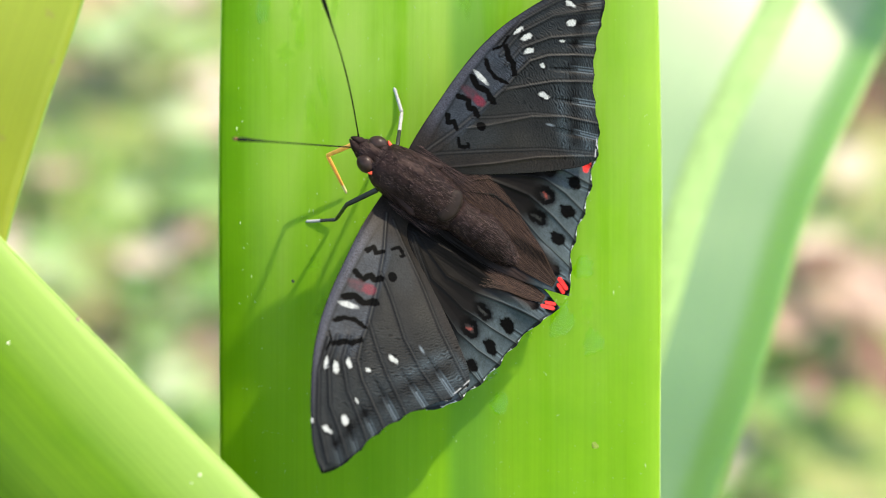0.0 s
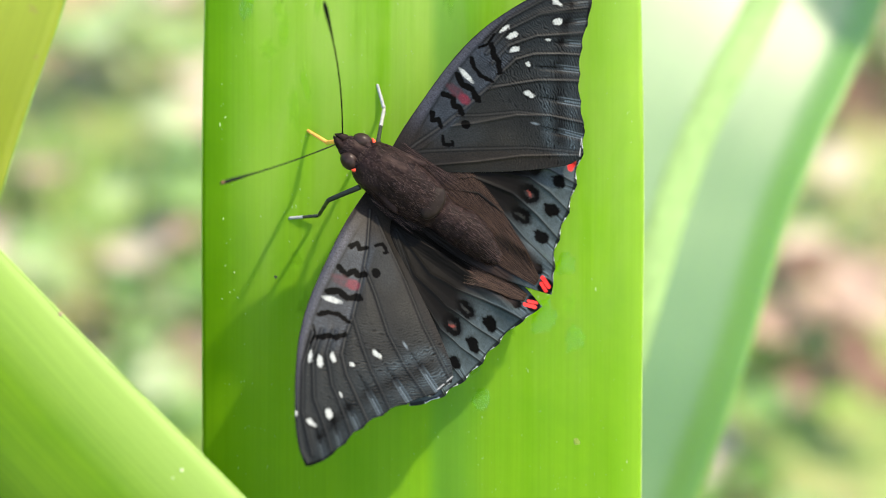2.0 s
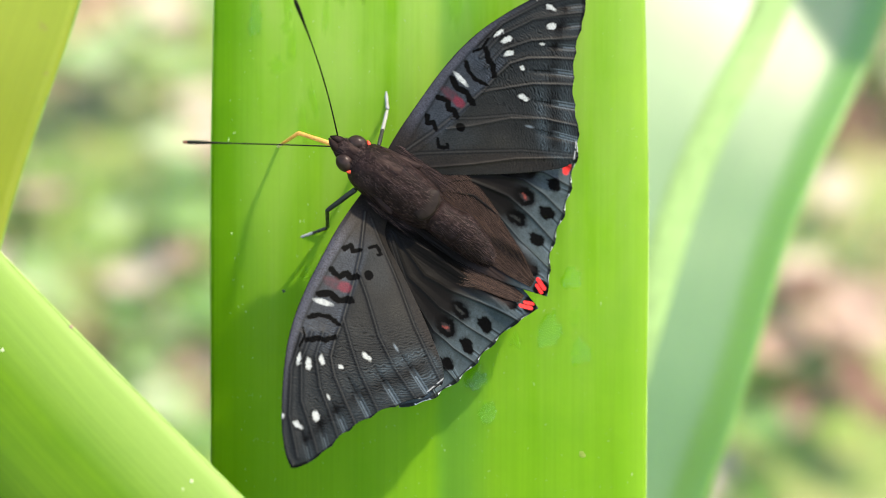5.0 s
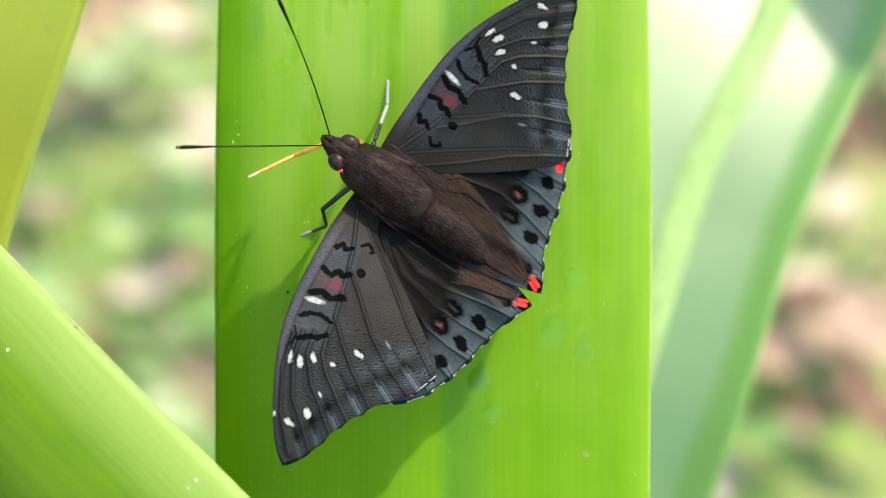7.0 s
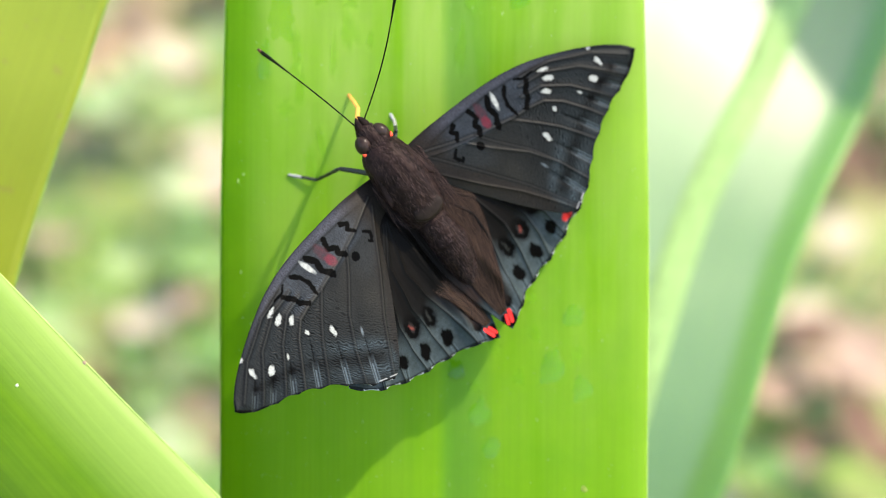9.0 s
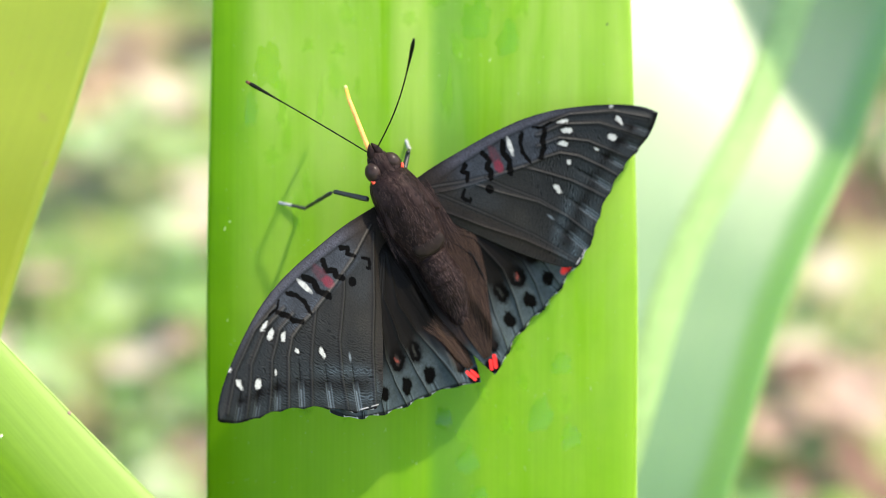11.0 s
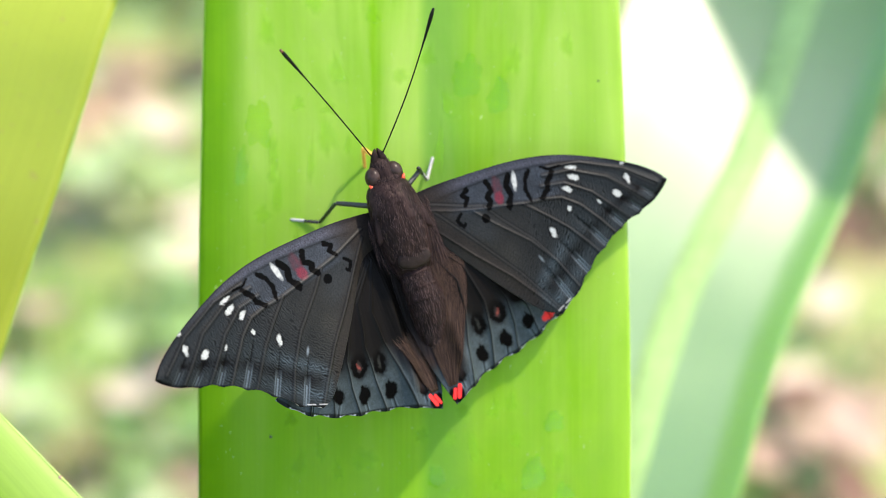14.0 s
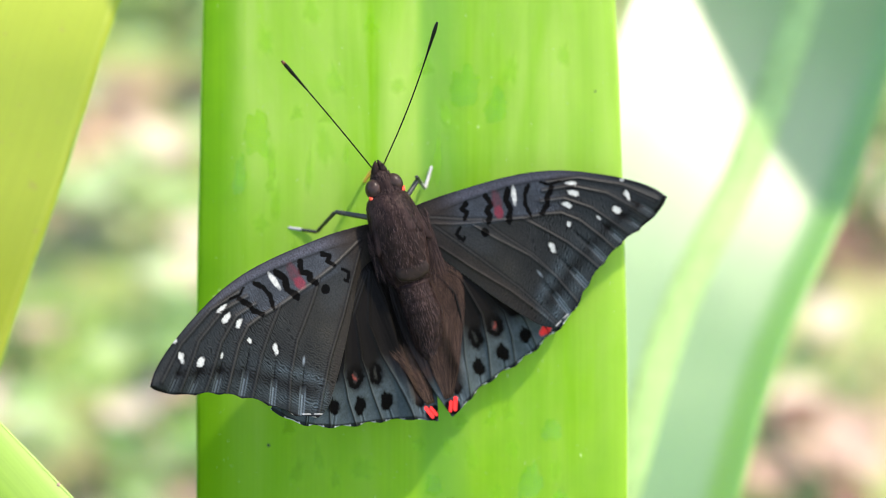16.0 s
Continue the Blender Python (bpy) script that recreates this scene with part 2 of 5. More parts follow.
# ---- builders ----
def mesh_object(name, verts, faces, material, parent=None, smooth=True, label=""):
    me = bpy.data.meshes.new(name)
    me.from_pydata([tuple(v) for v in verts], [], faces)
    me.materials.append(material)
    if smooth:
        me.polygons.foreach_set("use_smooth", [True] * len(me.polygons))
    me.update()
    ob = new(name, me)
    ob.parent = parent
    if label:
        ob["label"] = label
    return ob


def part(name, bm, material, parent, label=""):
    me = bpy.data.meshes.new(name)
    bmesh.ops.recalc_face_normals(bm, faces=bm.faces)
    bm.to_mesh(me)
    bm.free()
    for p in me.polygons:
        p.use_smooth = True
    me.materials.append(material)
    ob = new(name, me)
    ob.parent = parent
    if label:
        ob["label"] = label
    return ob


def spline(points, count):
    """A smooth curve through a few points, resampled evenly."""
    p = np.array(points, float)
    ext = np.vstack([2 * p[0] - p[1], p, 2 * p[-1] - p[-2]])
    fine = []
    for i in range(len(p) - 1):
        a, b, c, d = ext[i:i + 4]
        u = np.linspace(0, 1, 24, endpoint=False)[:, None]
        fine.append(0.5 * (2 * b + (c - a) * u + (2 * a - 5 * b + 4 * c - d) * u ** 2 + (3 * b - a - 3 * c + d) * u ** 3))
    fine = np.vstack(fine + [p[-1:]])
    s = np.r_[0, np.cumsum(np.linalg.norm(np.diff(fine, axis=0), axis=1))]
    q = np.linspace(0, s[-1], count)
    return np.stack([np.interp(q, s, fine[:, k]) for k in range(p.shape[1])], 1)


def grid_faces(nu, nv, first=0, closed=False):
    return [(first + i * nv + j, first + i * nv + (j + 1) % nv, first + (i + 1) * nv + (j + 1) % nv, first + (i + 1) * nv + j)
            for i in range(nu - 1) for j in range(nv if closed else nv - 1)]


def tube(points, radii, sides=10):
    """Vertices and faces of a round tube along points."""
    p = np.array(points, float)
    r = np.broadcast_to(np.array(radii, float), (len(p),))
    way = np.gradient(p, axis=0)
    way /= np.linalg.norm(way, axis=1)[:, None] + 1e-12
    ref = np.array([0.13, 0.2, 0.97]) if abs(way[len(p) // 2][2]) < 0.8 else np.array([0.97, 0.2, 0.13])
    a = np.cross(way, ref)
    a /= np.linalg.norm(a, axis=1)[:, None]
    b = np.cross(way, a)
    ang = np.linspace(0, 2 * pi, sides, endpoint=False)
    ring = a[:, None] * np.cos(ang)[None, :, None] + b[:, None] * np.sin(ang)[None, :, None]
    v = (p[:, None] + ring * r[:, None, None]).reshape(-1, 3)
    f = grid_faces(len(p), sides, 0, True)
    f += [tuple(range(sides))[::-1], tuple(range((len(p) - 1) * sides, len(p) * sides))]
    return v, f


# ---- ground ----
def ground():
    n = 90
    xs = np.sign(np.linspace(-1, 1, n)) * np.abs(np.linspace(-1, 1, n)) ** 3 * 60
    v = [(x, y + 0.7, 0.02 * noise.noise((x * 2.1, y * 2.1, 0)) * min(1, 3 / (abs(x) + abs(y) + 0.1))) for x in xs for y in xs]
    ob = mesh_object("ground", v, grid_faces(n, n), M_GROUND)
    return tagged(ob, "mossy brown soil with patches of green", "ground", kind="structure")


def grass():
    """Low blades in tufts over the stretch of ground behind the plant."""
    rng = random.Random(5)
    verts, faces, tufts = [], [], []
    for k in range(520):
        cx, cy = rng.uniform(-0.55, 0.6), rng.uniform(0.25, 1.35)
        if noise.noise((cx * 5 + 3, cy * 5, 1.7)) < -0.12:
            continue
        tufts.append((cx, cy))
    for k in range(1500):
        x, y = rng.uniform(-2.2, 2.2), rng.uniform(-1.5, 2.9)
        if not (-0.55 < x < 0.6 and 0.25 < y < 1.35) and noise.noise((x * 3 + 3, y * 3, 1.7)) > -0.12:
            tufts.append((x, y))
    for cx, cy in tufts:
        for i in range(rng.randint(5, 11)):
            x, y = cx + rng.gauss(0, 0.012), cy + rng.gauss(0, 0.012)
            h, w, a = rng.uniform(0.02, 0.055), rng.uniform(0.0018, 0.004), rng.uniform(0, 2 * pi)
            lean = rng.uniform(0.3, 1.1)
            first = len(verts)
            for s in (0, 0.4, 0.75, 1):
                r, z = h * lean * s * s, h * s * (1 - 0.25 * lean * s)
                px, py = x + r * cos(a), y + r * sin(a)
                for e in (-1, 1):
                    verts.append((px - e * w * (1 - s * 0.9) * sin(a), py + e * w * (1 - s * 0.9) * cos(a), z))
            faces += [(first + 2 * j, first + 2 * j + 1, first + 2 * j + 3, first + 2 * j + 2) for j in range(3)]
    return tagged(mesh_object("grass", verts, faces, M_GRASS, smooth=False), "short green and straw-coloured grass in tufts", "grass", kind="stuff")


def fallen_leaf(material, length, width, curl, seed):
    rng = random.Random(seed)
    nu, nv = 14, 7
    verts = []
    for side in (0, 1):
        for i in range(nu):
            u = i / (nu - 1)
            half = width * 0.5 * max(sin(pi * u) ** 0.7, 0.02)
            for j in range(nv):
                q = j / (nv - 1) * 2 - 1
                z = 0.006 + curl * length * ((u - 0.5) ** 2 + 0.35 * q * q * (half / width)) + 0.002 * noise.noise((u * 4 + seed, q * 2, seed))
                verts.append(((u - 0.5) * length, q * half, z - side * 0.0006))
    f = grid_faces(nu, nv)
    f += [tuple(reversed([k + nu * nv for k in q])) for q in grid_faces(nu, nv)]
    edge = [i * nv for i in range(nu)] + [(nu - 1) * nv + j for j in range(1, nv)] + [i * nv + nv - 1 for i in range(nu - 2, -1, -1)] + list(range(nv - 2, 0, -1))
    f += [(a, b, b + nu * nv, a + nu * nv) for a, b in zip(edge, edge[1:] + edge[:1])]
    return mesh_object("fallen_leaf", verts, f, material)


def on_ground(x, y):
    """Where the line of sight at the start through x, y (millimetres in the leaf's plane) meets the ground."""
    e = LEAF @ Vector((0, 0, EYE))
    d = (LEAF @ Vector((x * MM, y * MM, 0))) - e
    return e - d * (e.z / d.z)


def herbs():
    """Small round-leaved weeds among the grass."""
    rng = random.Random(9)
    verts, faces = [], []
    for k in range(420):
        cx, cy = rng.uniform(-0.5, 0.55), rng.uniform(0.3, 1.4)
        if noise.noise((cx * 4.5 + 9, cy * 4.5, 4.2)) < -0.05:
            continue
        for i in range(rng.randint(2, 5)):
            a, r = rng.uniform(0, 2 * pi), rng.uniform(0.006, 0.014)
            x, y, z = cx + rng.gauss(0, 0.014), cy + rng.gauss(0, 0.014), rng.uniform(0.015, 0.04)
            lift = rng.uniform(-0.35, 0.35)
            first = len(verts)
            for s in range(9):
                b = 2 * pi * s / 9
                u, w = r * cos(b) * 1.35, r * sin(b)
                verts.append((x + u * cos(a) - w * sin(a), y + u * sin(a) + w * cos(a), z + lift * u + 0.5 * w * w / r))
            faces.append(tuple(range(first, first + 9)))
            verts += [(x - r * 1.3 * cos(a), y - r * 1.3 * sin(a), z), (cx, cy, 0), (cx + 0.0015, cy, 0)]
            faces.append((first + 9, first + 10, first + 11))
    return tagged(mesh_object("ground_herbs", verts, faces, M_HERB, smooth=False), "low round-leaved green weeds", "weeds", kind="stuff")


def litter():
    """Small dry leaves on the ground: some at known places, the rest scattered."""
    kinds = []
    for m, word, s in ((M_CREAM, "cream", 1), (M_PINK, "pinkish", 2), (M_TAN, "tan", 3), (M_BROWN, "dark brown", 4)):
        ob = fallen_leaf(m, 0.034, 0.021, 0.5, s)
        tagged(ob, "small dry " + word + " fallen leaf lying on the ground", "fallen leaf", "litter on the ground")
        kinds.append(ob)
    spots = ((-27, 13, 0), (-26, 8, 1), (-29, 16, 0), (-33, 25, 0), (-36, 22.5, 0), (-30, 28, 1), (-30, -18, 1), (-29, -23, 2), (-32, -3, 0), (-40, 20.5, 3), (-36, -9, 0),
             (50, -14.5, 1), (52.5, -11, 1), (47, -16, 2), (41.5, -17, 2), (46, -9, 3), (44.5, -10.5, 3), (52, -22, 3), (54, -25, 3), (47, -22, 3), (45.5, -4.5, 0), (54, 26, 2), (53.5, 20, 1), (33.5, -29, 0), (54, -16, 1), (50, 4, 0), (44, -26, 2))
    rng = random.Random(21)
    places = [(on_ground(x, y), k) for x, y, k in spots]
    for i in range(120):
        places.append((Vector((rng.uniform(-0.45, 0.5), rng.uniform(0.3, 1.5), 0)), rng.choice((0, 0, 1, 1, 2, 3))))
    used = set()
    for p, k in places:
        m = pose(p.x, p.y, 0.012 + 0.02 * rng.random(), rng.uniform(-20, 20), rng.uniform(-20, 20), rng.uniform(0, 360))
        if k in used:
            copy_thing(kinds[k], m)
        else:
            used.add(k)
            kinds[k].matrix_world = m


# ---- strap leaves ----
BLADE = {}


def strap_leaf(name, material, spine, widths, up, channel, parent, thick=0.9, seed=0, ripples=0.25, nu=150, nv=44, margin=True, rib=0, left=1.0, label=""):
    """A strap-shaped blade along spine (leaf space, mm): widths along it, faced towards up, with a channelled cross-section."""
    p = spline(spine, nu)
    knots = [int(np.argmin(np.linalg.norm(p - np.array(c), axis=1))) for c in spine]
    w = np.interp(np.arange(nu), knots, widths)
    k = np.ones(9) / 9
    w = np.convolve(np.pad(w, 4, mode="edge"), k, "valid")
    way = np.gradient(p, axis=0)
    way /= np.linalg.norm(way, axis=1)[:, None]
    side = np.cross(way, np.array(up, float))
    side /= np.linalg.norm(side, axis=1)[:, None]
    top = np.cross(side, way)
    q = np.linspace(-left, 1, nv)
    q = np.sign(q) * np.abs(q) ** 0.85
    drop = channel(q)
    length = np.r_[0, np.cumsum(np.linalg.norm(np.diff(p, axis=0), axis=1))]
    verts = np.zeros((2, nu, nv, 3))
    for i in range(nu):
        ripple = np.array([ripples * noise.noise((p[i][1] * 0.03 + seed, b * 2.1, seed)) for b in q])
        z = drop * w[i] * 0.5 + ripple
        verts[0, i] = p[i] + side[i] * (q * w[i] * 0.5)[:, None] + top[i] * z[:, None]
        verts[1, i] = verts[0, i] - top[i] * (thick * np.clip(1.0 - 0.75 * np.abs(q) ** 3, 0.2, 1))[:, None]
    v = verts.reshape(-1, 3) * MM
    BLADE.setdefault("all", []).append(verts[0].reshape(-1, 3))
    BLADE.setdefault("face", verts[0] if verts[0, 0, 0, 0] < verts[0, 0, -1, 0] else verts[0][:, ::-1])
    n = nu * nv
    f = grid_faces(nu, nv)
    f += [tuple(reversed([a + n for a in b])) for b in grid_faces(nu, nv)]
    edge = [i * nv for i in range(nu)] + [(nu - 1) * nv + j for j in range(1, nv)] + [i * nv + nv - 1 for i in range(nu - 2, -1, -1)] + list(range(nv - 2, 0, -1))
    f += [(a, b, b + n, a + n) for a, b in zip(edge, edge[1:] + edge[:1])]
    ob = mesh_object(name, v, f, material, parent, True, label)
    ob.matrix_parent_inverse = Matrix.Identity(4)
    layer = ob.data.uv_layers.new(name="UVMap")
    uv = np.zeros((2, nu, nv, 2))
    uv[..., 0] = (q[None, :] * w[:, None] * 0.5 * MM)[None]
    uv[..., 1] = (length * MM)[None, :, None]
    uv = uv.reshape(-1, 2)
    loops = np.zeros(len(ob.data.loops), np.int32)
    ob.data.loops.foreach_get("vertex_index", loops)
    layer.data.foreach_set("uv", uv[loops].ravel())
    if rib:
        line = p[::2] * MM
        a = np.linspace(0, pi, 9)
        taper = np.clip(w[::2] / w.max(), 0.1, 1) * rib
        rv = np.stack([line[i] + (side[2 * i] * (np.cos(a) * taper[i])[:, None] + top[2 * i] * (np.sin(a) * 0.28 * taper[i] - 0.1)[:, None]) * MM for i in range(len(line))])
        mesh_object("midrib", rv.reshape(-1, 3), grid_faces(len(line), 9), M_MIDRIB, ob, True, "matte green midrib")
    if margin:
        for col in (0, nv - 1):
            line = verts[0, ::2, col] * 0.5 + verts[1, ::2, col] * 0.5
            tv, tf = tube(line * MM, 0.16 * MM, 6)
            mesh_object("leaf_margin", tv, tf, M_MARGIN, ob, True, "thin pale yellow-green leaf edge")
    return ob


def plant():
    root = new("crinum_plant")
    root.matrix_world = LEAF
    tagged(root, "strap-leaved plant with broad bright green blades", "plant")
    flat = (0, 0, 1)

    # the blade that carries the butterfly
    def bearing(q):
        return -0.07 * np.clip((-q - 0.72) / 0.28, 0, 1) ** 2 - 0.025 * np.clip((q - 0.86) / 0.14, 0, 1) ** 2 - 0.035 * q * q \
            - 0.046 * np.exp(-np.sqrt((q - 0.06) ** 2 + 0.0005) / 0.14)
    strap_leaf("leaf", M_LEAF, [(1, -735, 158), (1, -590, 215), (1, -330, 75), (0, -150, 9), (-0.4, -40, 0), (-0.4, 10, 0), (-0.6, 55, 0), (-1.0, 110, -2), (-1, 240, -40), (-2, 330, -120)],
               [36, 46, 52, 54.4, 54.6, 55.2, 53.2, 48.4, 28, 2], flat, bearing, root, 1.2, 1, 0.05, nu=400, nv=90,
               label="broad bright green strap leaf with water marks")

    def trough(q):
        return 0.10 * q * q

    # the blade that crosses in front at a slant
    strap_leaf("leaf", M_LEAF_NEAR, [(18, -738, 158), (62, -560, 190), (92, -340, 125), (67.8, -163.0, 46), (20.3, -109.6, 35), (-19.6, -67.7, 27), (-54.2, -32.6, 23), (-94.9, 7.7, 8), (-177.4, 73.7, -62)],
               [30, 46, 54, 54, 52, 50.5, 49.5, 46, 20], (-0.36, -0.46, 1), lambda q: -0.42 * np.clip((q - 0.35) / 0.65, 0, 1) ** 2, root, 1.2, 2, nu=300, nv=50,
               label="yellow-green strap leaf with a rounded edge tinted as sunlit")
    # an older blade behind, towards the upper edge
    strap_leaf("leaf", M_LEAF_OLD, [(-16, -738, 152), (-60, -570, 165), (-112, -330, 90), (-116, -130, 20), (-92, -38, -8), (-80, 11.4, -14), (-70.5, 40, -14), (-61, 68.6, -16), (-35, 136, -50), (-10, 210, -130)],
               [28, 42, 48, 50, 50.5, 50.5, 50.5, 50, 40, 6], (0.15, 0.2, 1), trough, root, 1.0, 3, nu=220, nv=30,
               label="ageing yellow-green strap leaf with brown flecks")
    # glossy channelled blade behind
    strap_leaf("leaf", M_LEAF_BACK, [(-4, -742, 136), (-12, -560, 110), (-12, -360, 20), (0, -190, -40), (17, -70, -90), (34, -13, -97), (41.5, 10.5, -102), (48.5, 26, -106.5), (57.5, 43, -113.5), (70.5, 75.5, -129), (94, 136, -168), (112, 200, -240)],
               [24, 30, 33, 34, 36, 37, 37, 37, 37, 36, 28, 6], (0.2, 0.4, 1), lambda q: 0.05 * np.abs(q) + 0.16 * np.clip((q - 0.66) / 0.34, 0, 1) ** 2, root, 1.0, 4, nu=260, nv=48, rib=3.2, left=1.75,
               label="glossy green strap leaf folded along its midrib")
    # a blade higher up, above the view, that shades the glossy one
    strap_leaf("leaf", M_LEAF, [(8, -744, 128), (90, -560, 20), (190, -300, -130), (200, -20, -240), (120, 220, -225), (56, 293, -150), (62, 265, -120), (94, 205, -103), (115, 167, -91), (136, 129, -80), (156, 91, -69), (186, 35, -53)],
               [24, 34, 38, 40, 40, 40, 40, 52, 53, 53, 46, 4], (0.2, 0.4, 1), lambda q: 0.02 * q * q, root, 1.0, 5, nu=300, nv=24,
               label="broad green strap leaf arching above the others")
    return root


# ---- marks on the blade ----
def leaf_height(x, y):
    """Height in mm of the bearing blade's face at x, y."""
    face = BLADE["face"]
    i = int(np.clip(np.searchsorted(face[:, 0, 1], y), 1, len(face) - 1))
    k = np.clip((y - face[i - 1, 0, 1]) / (face[i, 0, 1] - face[i - 1, 0, 1]), 0, 1)
    lo, hi = (np.interp(x, face[j, :, 0], face[j, :, 2]) for j in (i - 1, i))
    return float(lo * (1 - k) + hi * k)


def water_mark(x, y, w, h, seed, high=0.0):
    """Water that has run down the blade: narrow above, fuller below, with an uneven rim; a film, or a drop of some height."""
    rng = random.Random(seed)
    n, rings = 44, 9
    wob = [1 + 0.5 * noise.noise((1.7 * cos(2 * pi * k / n) + seed, 1.7 * sin(2 * pi * k / n), seed * 1.7)) for k in range(n)]
    pear, lean, base = rng.uniform(0.1, 0.5), rng.uniform(-0.18, 0.18), leaf_height(x, y)
    flat, f, wet = [(0, 0, high or 0.04)], [], [0.75]
    for r in range(1, rings + 1):
        u = r / rings
        for k in range(n):
            a = 2 * pi * k / n
            py = h * 0.5 * u * wob[k] * sin(a)
            flat.append((w * 0.5 * u * wob[k] * cos(a) * (1 - pear * sin(a)) + lean * py, py, (high or 0.04) * (1 - u ** (2.2 if high else 4))))
            wet.append(max(0.0, (max(0, -sin(a)) * 0.45 + 0.75 if u > 0.5 else 0.75) * min(1, 1.7 * (1 - u) ** 1.1)))
    v = [(px * MM, py * MM, (pz + 0.03 + leaf_height(x + px, y + py) - base) * MM) for px, py, pz in flat]
    f += [(0, 1 + k, 1 + (k + 1) % n) for k in range(n)]
    f += [(1 + (r - 1) * n + k, 1 + r * n + k, 1 + r * n + (k + 1) % n, 1 + (r - 1) * n + (k + 1) % n) for r in range(1, rings) for k in range(n)]
    ob = mesh_object("water_droplet", v, f, M_DROP if high else M_WATER)
    layer = ob.data.attributes.new("wet", "FLOAT", "POINT")
    layer.data.foreach_set("value", wet)
    ob.matrix_world = LEAF @ Matrix.Translation((x * MM, y * MM, base * MM))
    ob.visible_shadow = False
    return tagged(ob, "clear bulging water drop on the leaf" if high else "flat smear of clear water on the leaf", "droplet", "water marks on the leaf")


def leaf_dust():
    """Specks and short lint, most of it lying along the veins."""
    rng = random.Random(11)
    v, f = [], []
    for k in range(900):
        x, y, r = rng.uniform(-26, 26), rng.uniform(-38, 72), rng.choice((0.03, 0.04, 0.05, 0.05, 0.075)) * rng.uniform(0.7, 1.2)
        long, turn = rng.choice((1.0, 1.3, 2.2, 4.0)), rng.gauss(0, 0.5)
        first = len(v)
        c = LEAF @ Vector((x * MM, y * MM, (leaf_height(x, y) + 0.03) * MM))
        for a, b, z in ((1, 0, 0), (0, long, 0), (-1, 0, 0), (0, -long, 0), (0, 0, 1), (0, 0, -1)):
            v.append(c + (LEAF.to_3x3() @ Vector((a * cos(turn) - b * sin(turn), a * sin(turn) + b * cos(turn), z))) * r * MM)
        f += [(first + a, first + b, first + e) for a, b in ((0, 1), (1, 2), (2, 3), (3, 0)) for e in (4, 5)]
    return tagged(mesh_object("pollen_dust", v, f, M_DUST), "fine pale dust specks scattered over the leaf", "dust", kind="stuff")


def near_spot(x, y, r):
    """The place on the slanting blade that lies on the first line of sight through x, y of the leaf's plane; and r."""
    eye = np.array((0, 0, EYE / MM))
    way = np.array((x, y, 0)) - eye
    way /= np.linalg.norm(way)
    face = BLADE["all"][1]
    off = face - eye
    p = face[np.argmin(np.linalg.norm(off - (off @ way)[:, None] * way, axis=1))]
    return float(p[0]), float(p[1]), float(p[2]), r


def on_blade(x, y, r):
    """A place on the bearing blade; and r."""
    return x, y, leaf_height(x, y), r


def fleck(name, x, y, z, r, material, label, flat=0.08):
    bm = bmesh.new()
    bmesh.ops.create_icosphere(bm, subdivisions=2, radius=r * MM)
    for w in bm.verts:
        w.co *= 1 + 0.5 * noise.noise(w.co * 900 / r + Vector((x, y, 0)))
        w.co.z *= flat
    me = bpy.data.meshes.new(name)
    bm.to_mesh(me)
    bm.free()
    me.materials.append(material)
    ob = new(name, me)
    ob.matrix_world = LEAF @ pose(x * MM, y * MM, (z + 0.02) * MM)
    return tagged(ob, label, "speck")


# ---- butterfly ----
COSTA = ((-2.6, -0.5), (0.6, -0.2), (4.5, 0.0), (9, -0.1), (14, -0.35), (18.4, -0.9), (22.4, -1.9), (26, -3.3), (29.4, -4.9), (32.4, -6.6), (34.5, -8.2), (35.7, -9.6))
TRAIL = ((-2.6, -4.5), (1.6, -5.6), (4.9, -9.8), (7.9, -13.8), (11.0, -17.5), (13.3, -19.8), (15.0, -20.4), (17.4, -19.6), (19.5, -18.1), (22.0, -16.2), (24.4, -14.8),
         (27.6, -13.3), (30.6, -12.4), (33.2, -11.4), (35.0, -10.3), (35.7, -9.6))
HIND = ((20.4, -17.4), (18.6, -19.2), (16.4, -20.6), (13.8, -21.7), (11.2, -22.7), (8.4, -23.4), (5.8, -23.9), (3.2, -24.5), (0.8, -25.2), (-0.9, -26.0), (-2.4, -26.6))


def dist_line(P, a, b):
    a, b = np.array(a, float), np.array(b, float)
    d = b - a
    t = np.clip(((P - a) @ d) / (d @ d), 0, 1)
    return np.linalg.norm(P - a - t[..., None] * d, axis=-1), t


def dist_path(P, pts):
    return np.min([dist_line(P, a, b)[0] for a, b in zip(pts, pts[1:])], axis=0)


def blob(P, x, y, length, width, angle, soft=0.12):
    """1 inside a rounded spot, 0 outside."""
    a = radians(angle)
    d = P - np.array((x, y))
    u, v = d[..., 0] * cos(a) + d[..., 1] * sin(a), -d[..., 0] * sin(a) + d[..., 1] * cos(a)
    r = np.sqrt((u / (length / 2)) ** 2 + (v / (width / 2)) ** 2)
    return np.clip((1 - r) * min(length, width) / 2 / soft + 0.5, 0, 1)


def stroke(P, pts, width, soft=0.12):
    return np.clip((width / 2 - dist_path(P, pts)) / soft + 0.5, 0, 1)


def over(colour, mask, paint):
    return colour * (1 - mask[..., None]) + np.array(paint, float) * mask[..., None]


def grain(P, scale, seed, stretch=(1, 1)):
    flat = P.reshape(-1, 2)
    return np.array([noise.noise((x * scale * stretch[0], y * scale * stretch[1], seed)) for x, y in flat]).reshape(P.shape[:-1])


